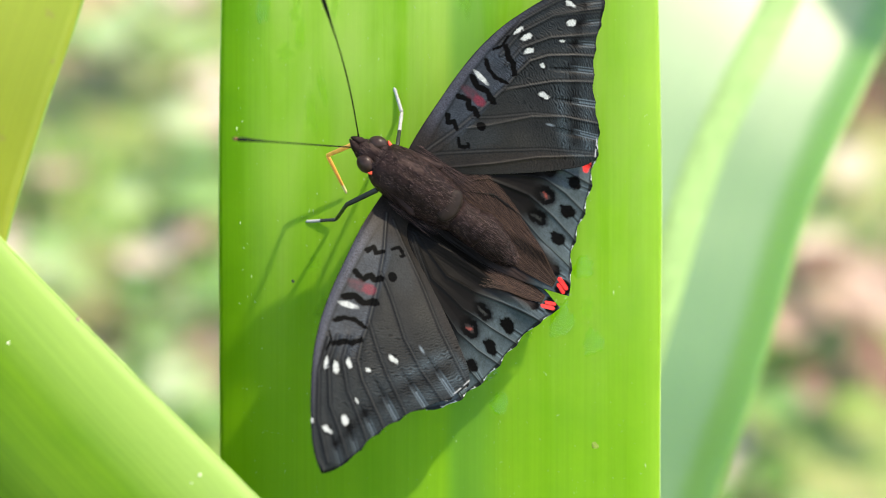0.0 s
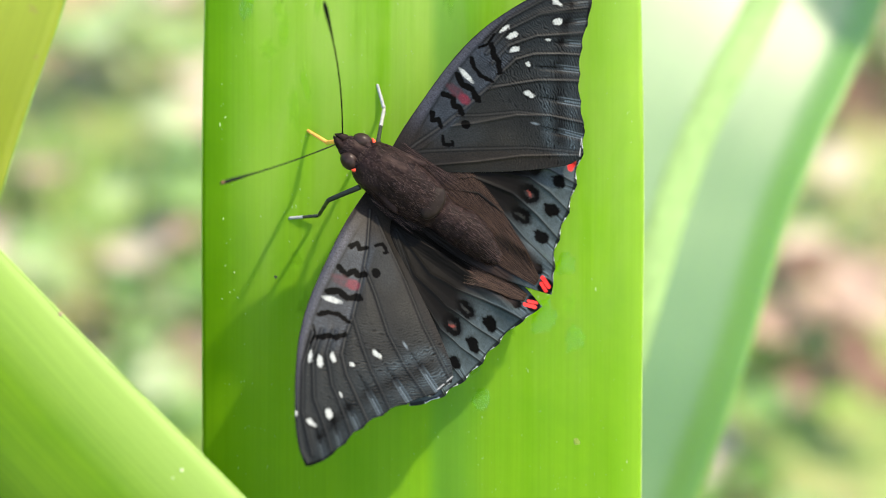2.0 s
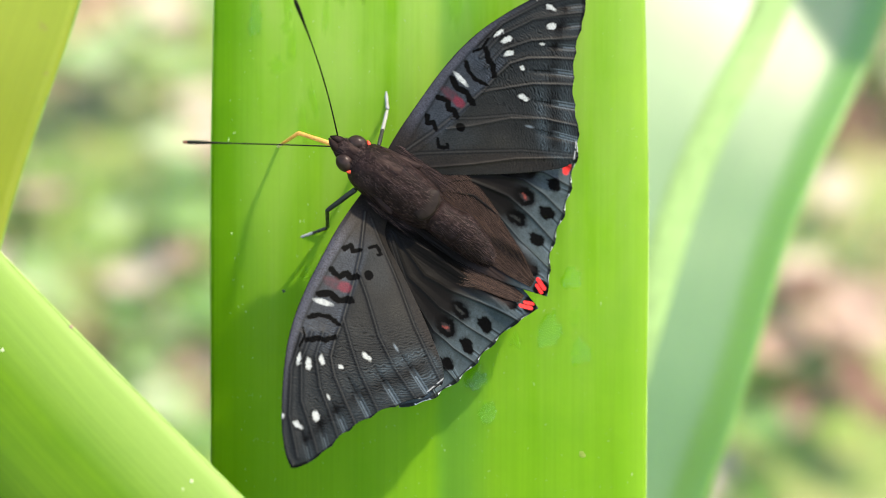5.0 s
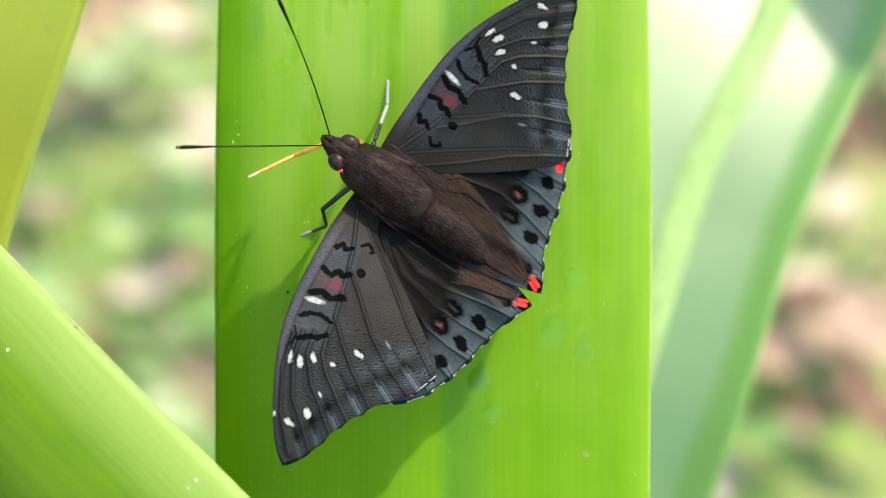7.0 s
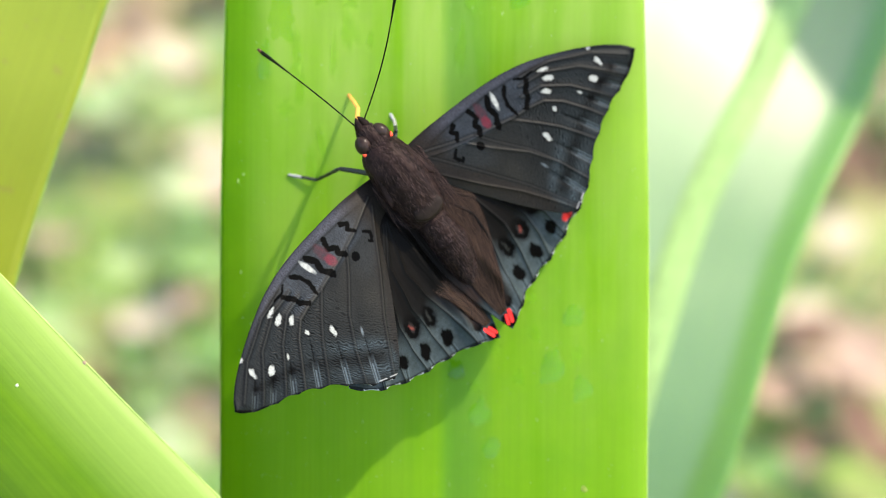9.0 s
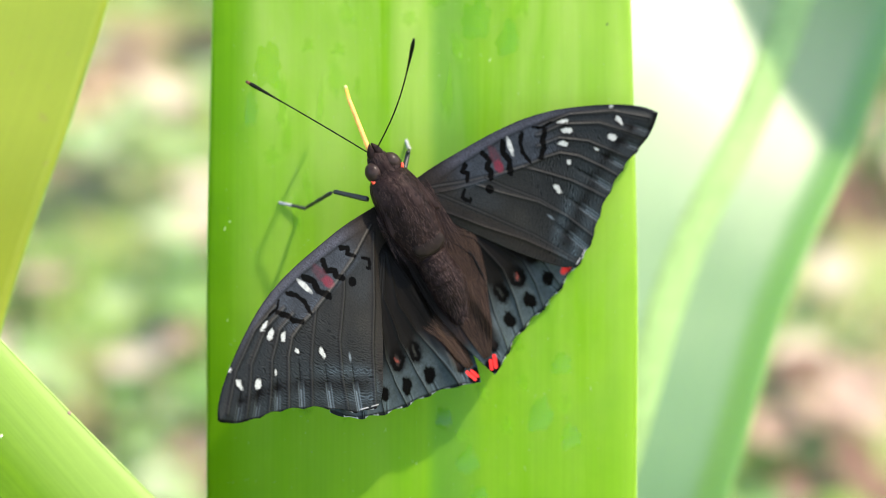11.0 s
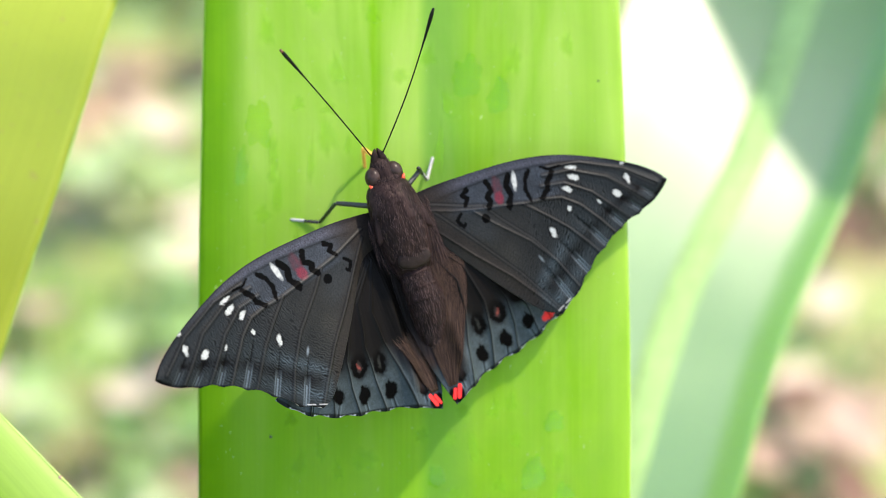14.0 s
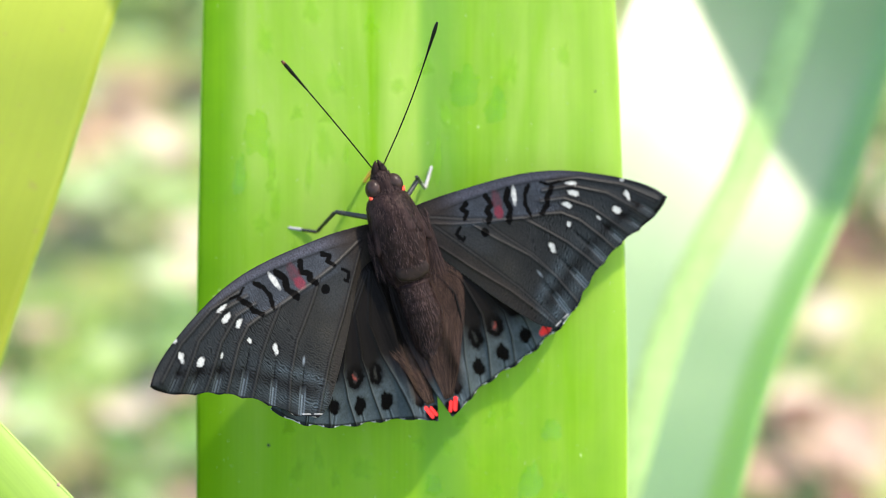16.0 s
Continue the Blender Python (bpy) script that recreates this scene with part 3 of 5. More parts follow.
def uneven(P, seed):
    """The same places, shifted a little this way and that, so that painted spots get natural rims."""
    fine = np.stack([grain(P, 1.3, seed), grain(P, 1.3, seed + 4.4)], -1)
    finer = np.stack([grain(P, 4.2, seed + 1.1), grain(P, 4.2, seed + 7.7)], -1)
    return P + 0.17 * fine + 0.09 * finer


BLACK, WHITE, SCARLET = (0.0012, 0.0012, 0.0012), (0.32, 0.33, 0.30), (0.82, 0.030, 0.026)
# veins: the lower edge of the cell first, then its branches from front to rear
FORE_VEINS = (((0.4, -1.9), (6.0, -3.9), (9.9, -4.9), (15.5, -6.1), (18.1, -6.4), (20.5, -7.0), (22.5, -8.6), (24.6, -11.3), (26.2, -13.6)),
              ((20.0, -2.8), (24.5, -3.6), (30.0, -6.2), (34.2, -9.6)),
              ((19.0, -3.6), (23.0, -4.2), (27.6, -6.6), (32.2, -11.4)),
              ((18.3, -4.8), (21.5, -5.4), (24.8, -7.7), (29.0, -12.6)),
              ((15.2, -6.1), (17.8, -8.5), (20.0, -10.8), (22.0, -13.6), (23.2, -15.4)),
              ((8.4, -4.7), (10.5, -7.0), (14.5, -10.8), (17.0, -14.4), (18.8, -18.4)),
              ((0.8, -3.0), (3.6, -6.3), (6.6, -9.9), (10.4, -14.0), (13.3, -17.9), (15.0, -20.4)))
STREAKS = (((30.4, -8.0), (33.4, -11.0)), ((28.2, -9.3), (31.0, -12.2)), ((25.0, -9.2), (27.8, -13.2)), ((20.9, -9.0), (24.6, -15.0)), ((17.9, -11.3), (20.8, -17.2)), ((14.3, -13.3), (17.2, -19.4)))
DARK_BAND = ((31.6, -9.4), (29.2, -9.9), (25.9, -10.7), (23.8, -11.7), (20.9, -13.4), (17.4, -15.6), (14.4, -17.2))
HIND_VEINS = (((0.6, -6.0), (4.6, -10.4), (5.8, -15.7), (5.4, -20.0), (4.6, -24.2)), ((1.0, -6.0), (6.6, -11.6), (8.9, -16.5), (9.0, -19.8), (8.5, -23.6)),
              ((1.6, -6.0), (8.6, -13.0), (11.5, -18.2), (12.2, -22.4)), ((0.2, -6.0), (3.2, -12.0), (2.9, -16.0), (1.8, -19.8), (0.8, -25.2)), ((2.4, -6.0), (10.0, -13.0), (14.2, -18.0), (16.0, -21.0)))


def paint_forewing(P, flip):
    if not flip:
        # this wing's markings sit a little farther out near its root
        P = np.stack([np.interp(P[..., 0], (-2.7, 3.9, 8.6, 17.5, 23.0, 35.7), (-4.6, 1.4, 6.5, 17.4, 22.7, 36.4)), P[..., 1]], -1)
    Q = uneven(P, 2.0)
    x, y = P[..., 0], P[..., 1]
    r = np.linalg.norm(P, axis=-1)
    a, b, fine = grain(P, 0.35, 3.1), grain(P, 1.7, 8.2), grain(P, 5.5, 2.2)
    c = np.array((0.0110, 0.0118, 0.0112)) * (1 + 0.4 * a[..., None])
    # olive-brown dust over the rear half, blue-grey scales outward and in the cell
    rear = np.clip((-5.5 - y) / 4, 0, 1) * np.clip((15 - x) / 6, 0, 1)
    c = over(c, rear * (0.65 + 0.5 * a), (0.0192, 0.0188, 0.0155))
    outer = np.clip((r - 17 + 3 * a) / 8, 0, 1)
    c = over(c, outer * 0.8, (0.0098, 0.0132, 0.0142))
    cell = np.clip((y + 4.3 + 0.13 * x) / 0.5, 0, 1) * np.clip((x - 2.5) / 3, 0, 1) * np.clip((22.0 - x) / 3, 0, 1)
    c = over(c, cell * (0.8 + 0.35 * a), (0.025, 0.032, 0.041))
    c = over(c, blob(P, 5.8, -6.4, 7.0, 3.6, -35, 1.2) * 0.45, (0.020, 0.024, 0.026))
    edge = dist_path(P, COSTA)
    strip = np.clip((1.75 - 0.030 * x - edge) / 0.5, 0, 1) * np.clip((x - 1) / 4, 0, 1) * np.clip((31 - x) / 9, 0, 1)
    c = over(c, strip * 0.92, (0.040, 0.042, 0.054))
    c = over(c, np.exp(-((edge - 1.85 + 0.035 * x) / 0.16) ** 2) * np.clip((30 - x) / 8, 0, 1) * 0.7, (0.004, 0.004, 0.005))
    c = over(c, np.clip(0.85 - edge / 0.25, 0, 1), (0.003, 0.003, 0.004))
    c = over(c, np.clip((7 - r) / 5, 0, 1) * 0.7, (0.019, 0.0140, 0.0110))
    c = over(c, np.clip((2.2 + b - dist_path(P, TRAIL[:5])) / 1.6, 0, 1) * 0.6, (0.015, 0.0115, 0.0085))
    # pale blue bloom on both sides of the dark band, strongest towards the rear corner
    rim = dist_path(P, TRAIL[6:])
    band = dist_path(P, DARK_BAND)
    side = np.clip((22 - x) / 7, 0, 1) * np.clip((x - 11.5) / 3, 0, 1)
    c = over(c, np.exp(-((band - 1.7) / 0.8) ** 2) * np.clip((-y - 9) / 4, 0, 1) * (0.15 + 0.35 * side), (0.040, 0.058, 0.068))
    # fine cross ripples
    wave = np.sin(r * 19 + 5.5 * b + 4 * a)
    depth = np.clip((r - 13.5 + 3 * a) / 5, 0, 1) * np.clip((rim - 0.3) / 0.8, 0, 1) * np.clip((edge - 2) / 1.5, 0, 1)
    c = c * (1 + 0.85 * depth * wave * (0.65 + 0.7 * grain(P, 1.1, 4.7)))[..., None]
    c = c * (1 + 0.5 * fine)[..., None]
    beside = np.min([dist_line(P, *s)[0] for s in STREAKS], axis=0)
    c = over(c, np.exp(-(band / (0.62 + 0.25 * b)) ** 2) * (0.42 + 0.56 * np.exp(-(beside / 0.8) ** 2)), (0.0022, 0.0022, 0.0022))
    for i, s in enumerate(STREAKS):
        d, t = dist_line(P, *s)
        pale = 0.30 + 0.12 * i
        c = over(c, np.clip((0.50 - d) / 0.15, 0, 1) * np.clip((t - 0.45) * 6, 0, 1) * pale, (0.085, 0.110, 0.122))
        c = over(c, np.exp(-(d / 0.10) ** 2) * np.clip(t * 5, 0, 1) * (t < 0.62) * 0.9, BLACK)
        c = over(c, np.exp(-((d - 0.21) / 0.085) ** 2) * np.clip((t - 0.42) * 7, 0, 1) * (t < 1) * 0.97, BLACK)
    for vein in FORE_VEINS:
        d = dist_path(P, vein)
        # dark flanks paint in the shade beside the raised vein
        c = over(c, np.exp(-((d - 0.24) / 0.13) ** 2) * 0.62, (0.0028, 0.0028, 0.0028))
        c = over(c, np.exp(-(d / 0.10) ** 2) * (0.85 if vein is FORE_VEINS[0] else 0.45), (0.033, 0.033, 0.030))
    # marks in and beyond the cell
    for pts, w in ((((6.6, -1.9), (5.6, -2.5), (6.2, -3.0), (5.5, -3.7)), 0.58), (((4.5, -4.5), (3.7, -5.2), (4.2, -6.2), (4.6, -5.9)), 0.45),
                   (((10.0, -1.9), (10.5, -3.0), (9.3, -3.7), (9.7, -4.3), (9.0, -5.0)), 0.78), (((13.9, -2.1), (13.0, -3.2), (13.3, -4.4), (12.3, -5.7)), 0.88),
                   (((17.4, -2.4), (16.4, -3.2), (15.9, -4.5), (16.1, -6.0)), 0.62), (((20.3, -3.6), (19.2, -4.6), (19.0, -5.4), (17.9, -6.2)), 0.66), (((21.6, -3.2), (20.0, -3.1), (19.1, -2.5)), 0.34)):
        c = over(c, stroke(Q, pts, w * 1.1, 0.13), BLACK)
    c = over(c, blob(Q, 7.9, -6.1, 1.45, 1.25, 30), BLACK)
    red = 1 - 0.25 * np.clip(fine, -1, 1)
    c = over(c, blob(Q, 11.5, -3.1, 1.5, 3.0, -12, 0.45) * (0.55 + 0.4 * b), (0.060, 0.013, 0.018))
    c = over(c, blob(Q, 11.2, -4.3, 1.5, 1.7, -14, 0.35) * np.clip(0.85 + 0.4 * b, 0, 1), np.array((0.098, 0.013, 0.021))) * np.where(blob(Q, 11.3, -3.6, 1.6, 3.2, -12, 0.3) > 0.5, red, 1)[..., None]
    c = over(c, blob(Q, 14.6, -3.0, 0.72, 2.2, -16, 0.2) * np.clip(0.85 + 0.5 * b, 0, 1), WHITE)
    for px, py, l, w, ang in ((23.0, -3.9, 1.75, 0.55, -22), (22.8, -5.15, 1.75, 0.80, -38), (21.5, -6.3, 1.45, 0.70, -30), (30.6, -5.7, 0.80, 0.45, -30), (30.5, -7.7, 1.45, 0.80, -72),
                              (28.3, -9.0, 1.5, 0.85, -36), (20.9, -8.8, 0.78, 0.66, -80), (25.2, -9.1, 0.8, 0.42, -50), (17.7, -10.7, 1.55, 0.76, -74)):
        c = over(c, blob(P, px, py, l * 1.3, w * 1.9, ang, 0.3) * 0.55, (0.002, 0.002, 0.002))
        c = over(c, blob(P + 1.5 * (Q - P), px, py, l * 0.92, w * 0.92, ang, 0.16) * np.clip(0.95 + 0.3 * fine, 0, 1), WHITE)
    c = over(c, blob(P, 14.4, -13.3, 1.0, 0.34, -62, 0.2) * 0.45, (0.20, 0.24, 0.26))
    # black margin with a pale broken fringe
    c = over(c, np.clip((0.34 - rim) / 0.12, 0, 1) * 0.85 * np.clip((x - 11) / 2, 0, 1), (0.0025, 0.0025, 0.0025))
    s = np.clip((0.12 - rim) / 0.06, 0, 1) * (np.sin(x * 2.05 + 0.4) > 0.25) * np.clip((30.5 - x) / 2, 0, 1)
    c = over(c, s * 0.9, (0.40, 0.40, 0.37))
    c = over(c, stroke(P, ((14.2, -20.2), (16.9, -19.3)), 0.10) * (np.abs(x - 15.6) > 0.22) * 0.8, (0.42, 0.42, 0.40))
    return c


def paint_hindwing(P, flip):
    Q = uneven(P, 6.0)
    x, y = P[..., 0], P[..., 1]
    a, b, fine = grain(P, 0.4, 5.5), grain(P, 2.0, 1.3), grain(P, 5.5, 3.3)
    rim = dist_path(P, HIND)
    c = np.array((0.0050, 0.0046, 0.0036)) * (1 + 0.35 * a[..., None])
    band = np.clip((7.4 - rim + 1.2 * a) / 3.6, 0, 1)
    c = over(c, band * 0.95, (0.036, 0.050, 0.055))
    c = c * (1 + (0.25 * b + 0.16 * fine) * band)[..., None]
    near = np.clip((2.0 - rim) / 1.5, 0, 1)
    c = over(c, near * 0.35, (0.058, 0.078, 0.086))
    for vein in HIND_VEINS:
        d = dist_path(P, vein)
        c = over(c, np.exp(-((d - 0.20) / 0.12) ** 2) * 0.45 * (0.3 + 0.7 * band), (0.058, 0.076, 0.080))
        c = over(c, np.exp(-(d / 0.13) ** 2) * 0.9, (0.004, 0.0055, 0.006))
    # stems between the veins, then spots
    jag = P + 1.7 * (Q - P)
    for px, py, l, w, ang, ex, ey in ((11.0, -20.2, 1.9, 2.0, 25, 11.6, -22.6), (7.3, -21.3, 1.7, 2.3, 10, 7.0, -23.9), (3.4, -22.0, 1.8, 2.3, 0, 3.1, -24.6), (-0.6, -23.3, 1.25, 2.1, -8, -0.6, -25.0), (14.6, -18.8, 1.6, 1.8, 25, 15.2, -20.8)):
        c = over(c, stroke(P, ((px, py), (ex, ey)), 0.15) * 0.95, (0.002, 0.003, 0.004))
        for e in (-0.28, 0.28):
            c = over(c, stroke(P, ((px + e, py - 0.9), (ex + e, ey)), 0.10) * 0.5, (0.10, 0.14, 0.16))
        m = np.clip(blob(jag, px, py, l, w, ang, 0.2) + stroke(jag, ((px, py), (px + 0.1, py + 1.15)), 0.36, 0.2), 0, 1)
        c = over(c, m, BLACK)
    for px, py, l, w, ang in ((7.2, -17.7, 2.5, 3.1, 8), (4.1, -18.2, 2.1, 3.2, 4), (10.6, -16.6, 2.2, 2.0, 20)):
        c = over(c, blob(jag, px, py, l, w, ang, 0.4), BLACK)
    c = over(c, blob(jag, 7.2, -17.7, 0.60, 1.25, 8, 0.3) * 0.55, (0.050, 0.034, 0.030))
    c = over(c, blob(Q, 7.25, -17.7, 0.36, 0.85, -25, 0.2) * np.clip(0.65 + b, 0, 1), (0.26, 0.040, 0.026))
    c = over(c, blob(jag, 4.15, -18.2, 0.32, 1.1, 4, 0.25) * 0.5, (0.034, 0.036, 0.030))
    # brown hairy inner margin
    inward = np.clip((1.0 + 0.26 * (y + 22) - x + 0.7 * a) / 1.8, 0, 1) * np.clip((y + 24.4 + 0.8 * x.clip(-3, 3)) / 1.4, 0, 1)
    streak = grain(P, 1.0, 9.9, (4.5, 0.35))
    # left wing: brown left out forward, to imitate the body's shade there
    if flip:
        inward = inward * np.clip((-16 - y) / 3, 0, 1)
    c = over(c, inward, (0.020, 0.0125, 0.0098))
    c = c * (1 + 0.7 * inward * streak)[..., None]
    c = over(c, np.clip((-18 - y) / -3, 0, 0.8) * (1 - band), (0.0040, 0.0034, 0.0028))
    # scarlet corner in a black rim
    tip = blob(P, -1.95, -25.35, 2.3, 2.2, -50, 0.2)
    c = over(c, tip * np.clip((-24.2 - y) / 0.4, 0, 1), BLACK)
    c = over(c, stroke(P, ((-1.20, -24.5), (-1.75, -25.75)), 0.52, 0.08), SCARLET)
    c = over(c, stroke(P, ((-1.95, -24.75), (-2.42, -25.70)), 0.42, 0.08), SCARLET)
    if not flip:
        c = over(c, blob(Q, 14.1, -20.5, 1.9, 1.25, 20, 0.2), (0.60, 0.028, 0.025))
        c = over(c, stroke(Q, ((14.0, -19.8), (14.5, -21.4)), 0.14), BLACK)
    c = over(c, np.clip((0.40 - rim) / 0.14, 0, 1) * 0.85 * np.clip((x + 1.2) / 1, 0, 1), (0.003, 0.0035, 0.004))
    s = np.clip((0.13 - rim) / 0.06, 0, 1) * (np.cos((x - 4.7) * 1.69) < 0.35) * np.clip((x + 0.9) / 1, 0, 1)
    return over(c, s * 0.9, (0.50, 0.52, 0.50))


def wing_mesh(name, P, colour, height, thick, flip, turned, parent, label):
    """A thin closed blade from a grid of plane points, heights and scale colours."""
    nu, nv = P.shape[:2]
    x = P[..., 0] * (-0.93 if flip else 0.93)
    top = np.stack([x, P[..., 1], height], -1)
    low = top - np.array((0, 0, thick))
    v = np.vstack([top.reshape(-1, 3), low.reshape(-1, 3)]) * MM
    n = nu * nv
    f = grid_faces(nu, nv)
    f += [tuple(reversed([k + n for k in q])) for q in grid_faces(nu, nv)]
    edge = [i * nv for i in range(nu)] + [(nu - 1) * nv + j for j in range(1, nv)] + [i * nv + nv - 1 for i in range(nu - 2, -1, -1)] + list(range(nv - 2, 0, -1))
    f += [(a, b, b + n, a + n) for a, b in zip(edge, edge[1:] + edge[:1])]
    if turned:
        f = [tuple(reversed(q)) for q in f]
    colour = colour * np.array((0.88, 0.84, 0.78)) ** np.clip(1.6 - colour.max(axis=-1, keepdims=True) / 0.05, 0, 1)
    colour = colour * (0.96 + 0.04 * np.clip((colour.max(axis=-1, keepdims=True) - 0.06) / 0.1, 0, 1))
    ob = mesh_object(name, v, f, M_WING, parent, True, label)
    layer = ob.data.color_attributes.new("scales", "FLOAT_COLOR", "POINT")
    rgba = np.ones((2 * n, 4))
    rgba[:n, :3] = np.clip(colour.reshape(-1, 3), 0.001, 1)
    rgba[n:, :3] = 0.05
    layer.data.foreach_set("color", rgba.ravel())
    return ob


def forewing(flip, parent):
    nu, nv = 420, 220
    up, low = spline(COSTA, nu), spline(TRAIL, nu)
    scallop = np.abs(np.sin(low[:, 0] * 1.03 + 0.2)) * 0.30 * np.clip((low[:, 0] - 13) / 2, 0, 1) * np.clip((33 - low[:, 0]) / 3, 0, 1) * (low[:, 1] < -10.5) * (low[:, 0] > 12.5)
    low = low + np.stack([-0.4 * scallop, 0.9 * scallop], 1)
    t = np.linspace(0, 1, nv)[None, :, None]
    P = up[:, None] * (1 - t) + low[:, None] * t
    r = np.linalg.norm(P, axis=-1)
    z = 0.55 * np.sin(np.clip(P[..., 0] / 36, 0, 1) * pi) + 0.35 * np.sin(t[..., 0] * pi)
    for vein in FORE_VEINS:
        z = z + 0.06 * np.exp(-(dist_path(P, vein) / 0.17) ** 2)
    near = np.min([dist_path(P, vein) for vein in FORE_VEINS], axis=0)
    z = z + 0.17 * np.exp(-near / 0.8) * np.clip(P[..., 0] / 6, 0, 1)
    for s in STREAKS:
        d, k = dist_line(P, *s)
        z = z - 0.13 * np.exp(-(d / 0.35) ** 2) * np.clip(k * 2, 0, 1)
    z = z + 0.16 * np.exp(-(dist_path(P, COSTA) / 0.35) ** 2) + 0.014 * np.sin(r * 19 + 5.5 * grain(P, 1.7, 8.2) + 4 * grain(P, 0.35, 3.1)) * np.clip((r - 14) / 8, 0, 1)
    return wing_mesh("forewing", P, paint_forewing(P, flip), z, 0.07, flip, flip, parent, "black-grey forewing with white spots and crimson cell bars")


def hindwing(flip, parent):
    nu, nv = 260, 190
    rim = spline(HIND, nu)
    s = np.linspace(0, 1, nu)
    rim = rim + np.stack([0 * s, -0.17 * np.cos((rim[:, 0] - 4.7) * 1.69) * np.clip((rim[:, 0] + 1) / 2, 0, 1)], 1)
    base = np.array((-2.4, -2.6))
    t = np.linspace(0.02, 1, nv)[None, :, None]
    P = base * (1 - t) + rim[:, None] * t
    P = P + np.array((-2.9, 0.15)) * (np.sin(t ** 0.8 * pi) ** 0.9) * (s ** 4)[:, None, None]
    z = -0.35 + 0.35 * np.sin(t[..., 0] * pi)
    for vein in HIND_VEINS:
        z = z + 0.12 * np.exp(-(dist_path(P, vein) / 0.2) ** 2)
    near = np.min([dist_path(P, vein) for vein in HIND_VEINS], axis=0)
    z = z + 0.3 * np.exp(-near / 0.8) * np.clip((-P[..., 1] - 8) / 6, 0, 1)
    z = z + 0.75 * hind_fold(P[..., 0], P[..., 1]) + 0.06 * grain(P, 1.0, 9.9, (4.5, 0.35)) * np.clip((2.5 - P[..., 0]) / 2, 0, 1)
    z = z - 0.35 * np.clip((P[..., 0] - 2) / 18, 0, 1) - 2.2 * np.clip((t[..., 0] - 0.45) / 0.55, 0, 1) ** 2 * np.clip((P[..., 0] + 1) / 5, 0, 1) * np.clip((19 - P[..., 0]) / 5, 0, 1)
    return wing_mesh("hindwing", P, paint_hindwing(P, flip), z, 0.07, flip, not flip, parent, "blue-grey hindwing with black spots and a scarlet corner")


def back_relief(y, a):
    """A faint groove along the middle of the back and two shallow ones beside it."""
    return -0.035 * exp(-((a - pi / 2) / 0.10) ** 2) - 0.03 * exp(-((a - 0.95) / 0.13) ** 2) - 0.03 * exp(-((a - 2.19) / 0.13) ** 2)


def ring_relief(y, a):
    """Overlapping rings, each a little fuller towards its rear edge."""
    k = (-y - 4.6) / 1.75 % 1.0
    return 0.05 * k ** 1.5 - 0.03 - 0.025 * exp(-((k - 0.04) / 0.12) ** 2)


def lathe(name, rings, material, parent, sides=40, rough=0.0, seed=0, label="", relief=None):
    """A body segment from rings (y, x, z, half width, half height)."""
    R = spline(rings, 90)
    ang = np.linspace(0, 2 * pi, sides, endpoint=False)
    v = []
    for y, x, z, w, h in R:
        for a in ang:
            k = 1 + rough * noise.noise((cos(a) * 2.5 + seed, y * 0.7, sin(a) * 2.5)) + 0.5 * rough * noise.noise((cos(a) * 7, y * 2.2, sin(a) * 7 + seed))
            k += relief(y, a) if relief else 0
            v.append(((x + w * k * cos(a)) * MM, y * MM, (z + h * k * sin(a)) * MM))
    f = grid_faces(len(R), sides, 0, True)
    f += [tuple(range(sides))[::-1], tuple(range((len(R) - 1) * sides, len(R) * sides))]
    bm = bmesh.new()
    vs = [bm.verts.new(p) for p in v]
    for q in f:
        bm.faces.new([vs[k] for k in q])
    return part(name, bm, material, parent, label)


def hair(name, spots, parent, seed, label):
    """Fine hairs that lie along the body: spots of (x, y, z, spread x, spread y, lift, length, count)."""
    rng = random.Random(seed)
    v, f = [], []
    for x, y, z, sx, sy, lift, length, count in spots:
        for k in range(count):
            u = rng.uniform(-1, 1)
            add_hair(v, f, rng, x + u * sx, y + rng.uniform(-1, 1) * sy, z + lift * (1 - u * u), u, length)
    return mesh_object(name, v, f, M_HAIR, parent, True, label)


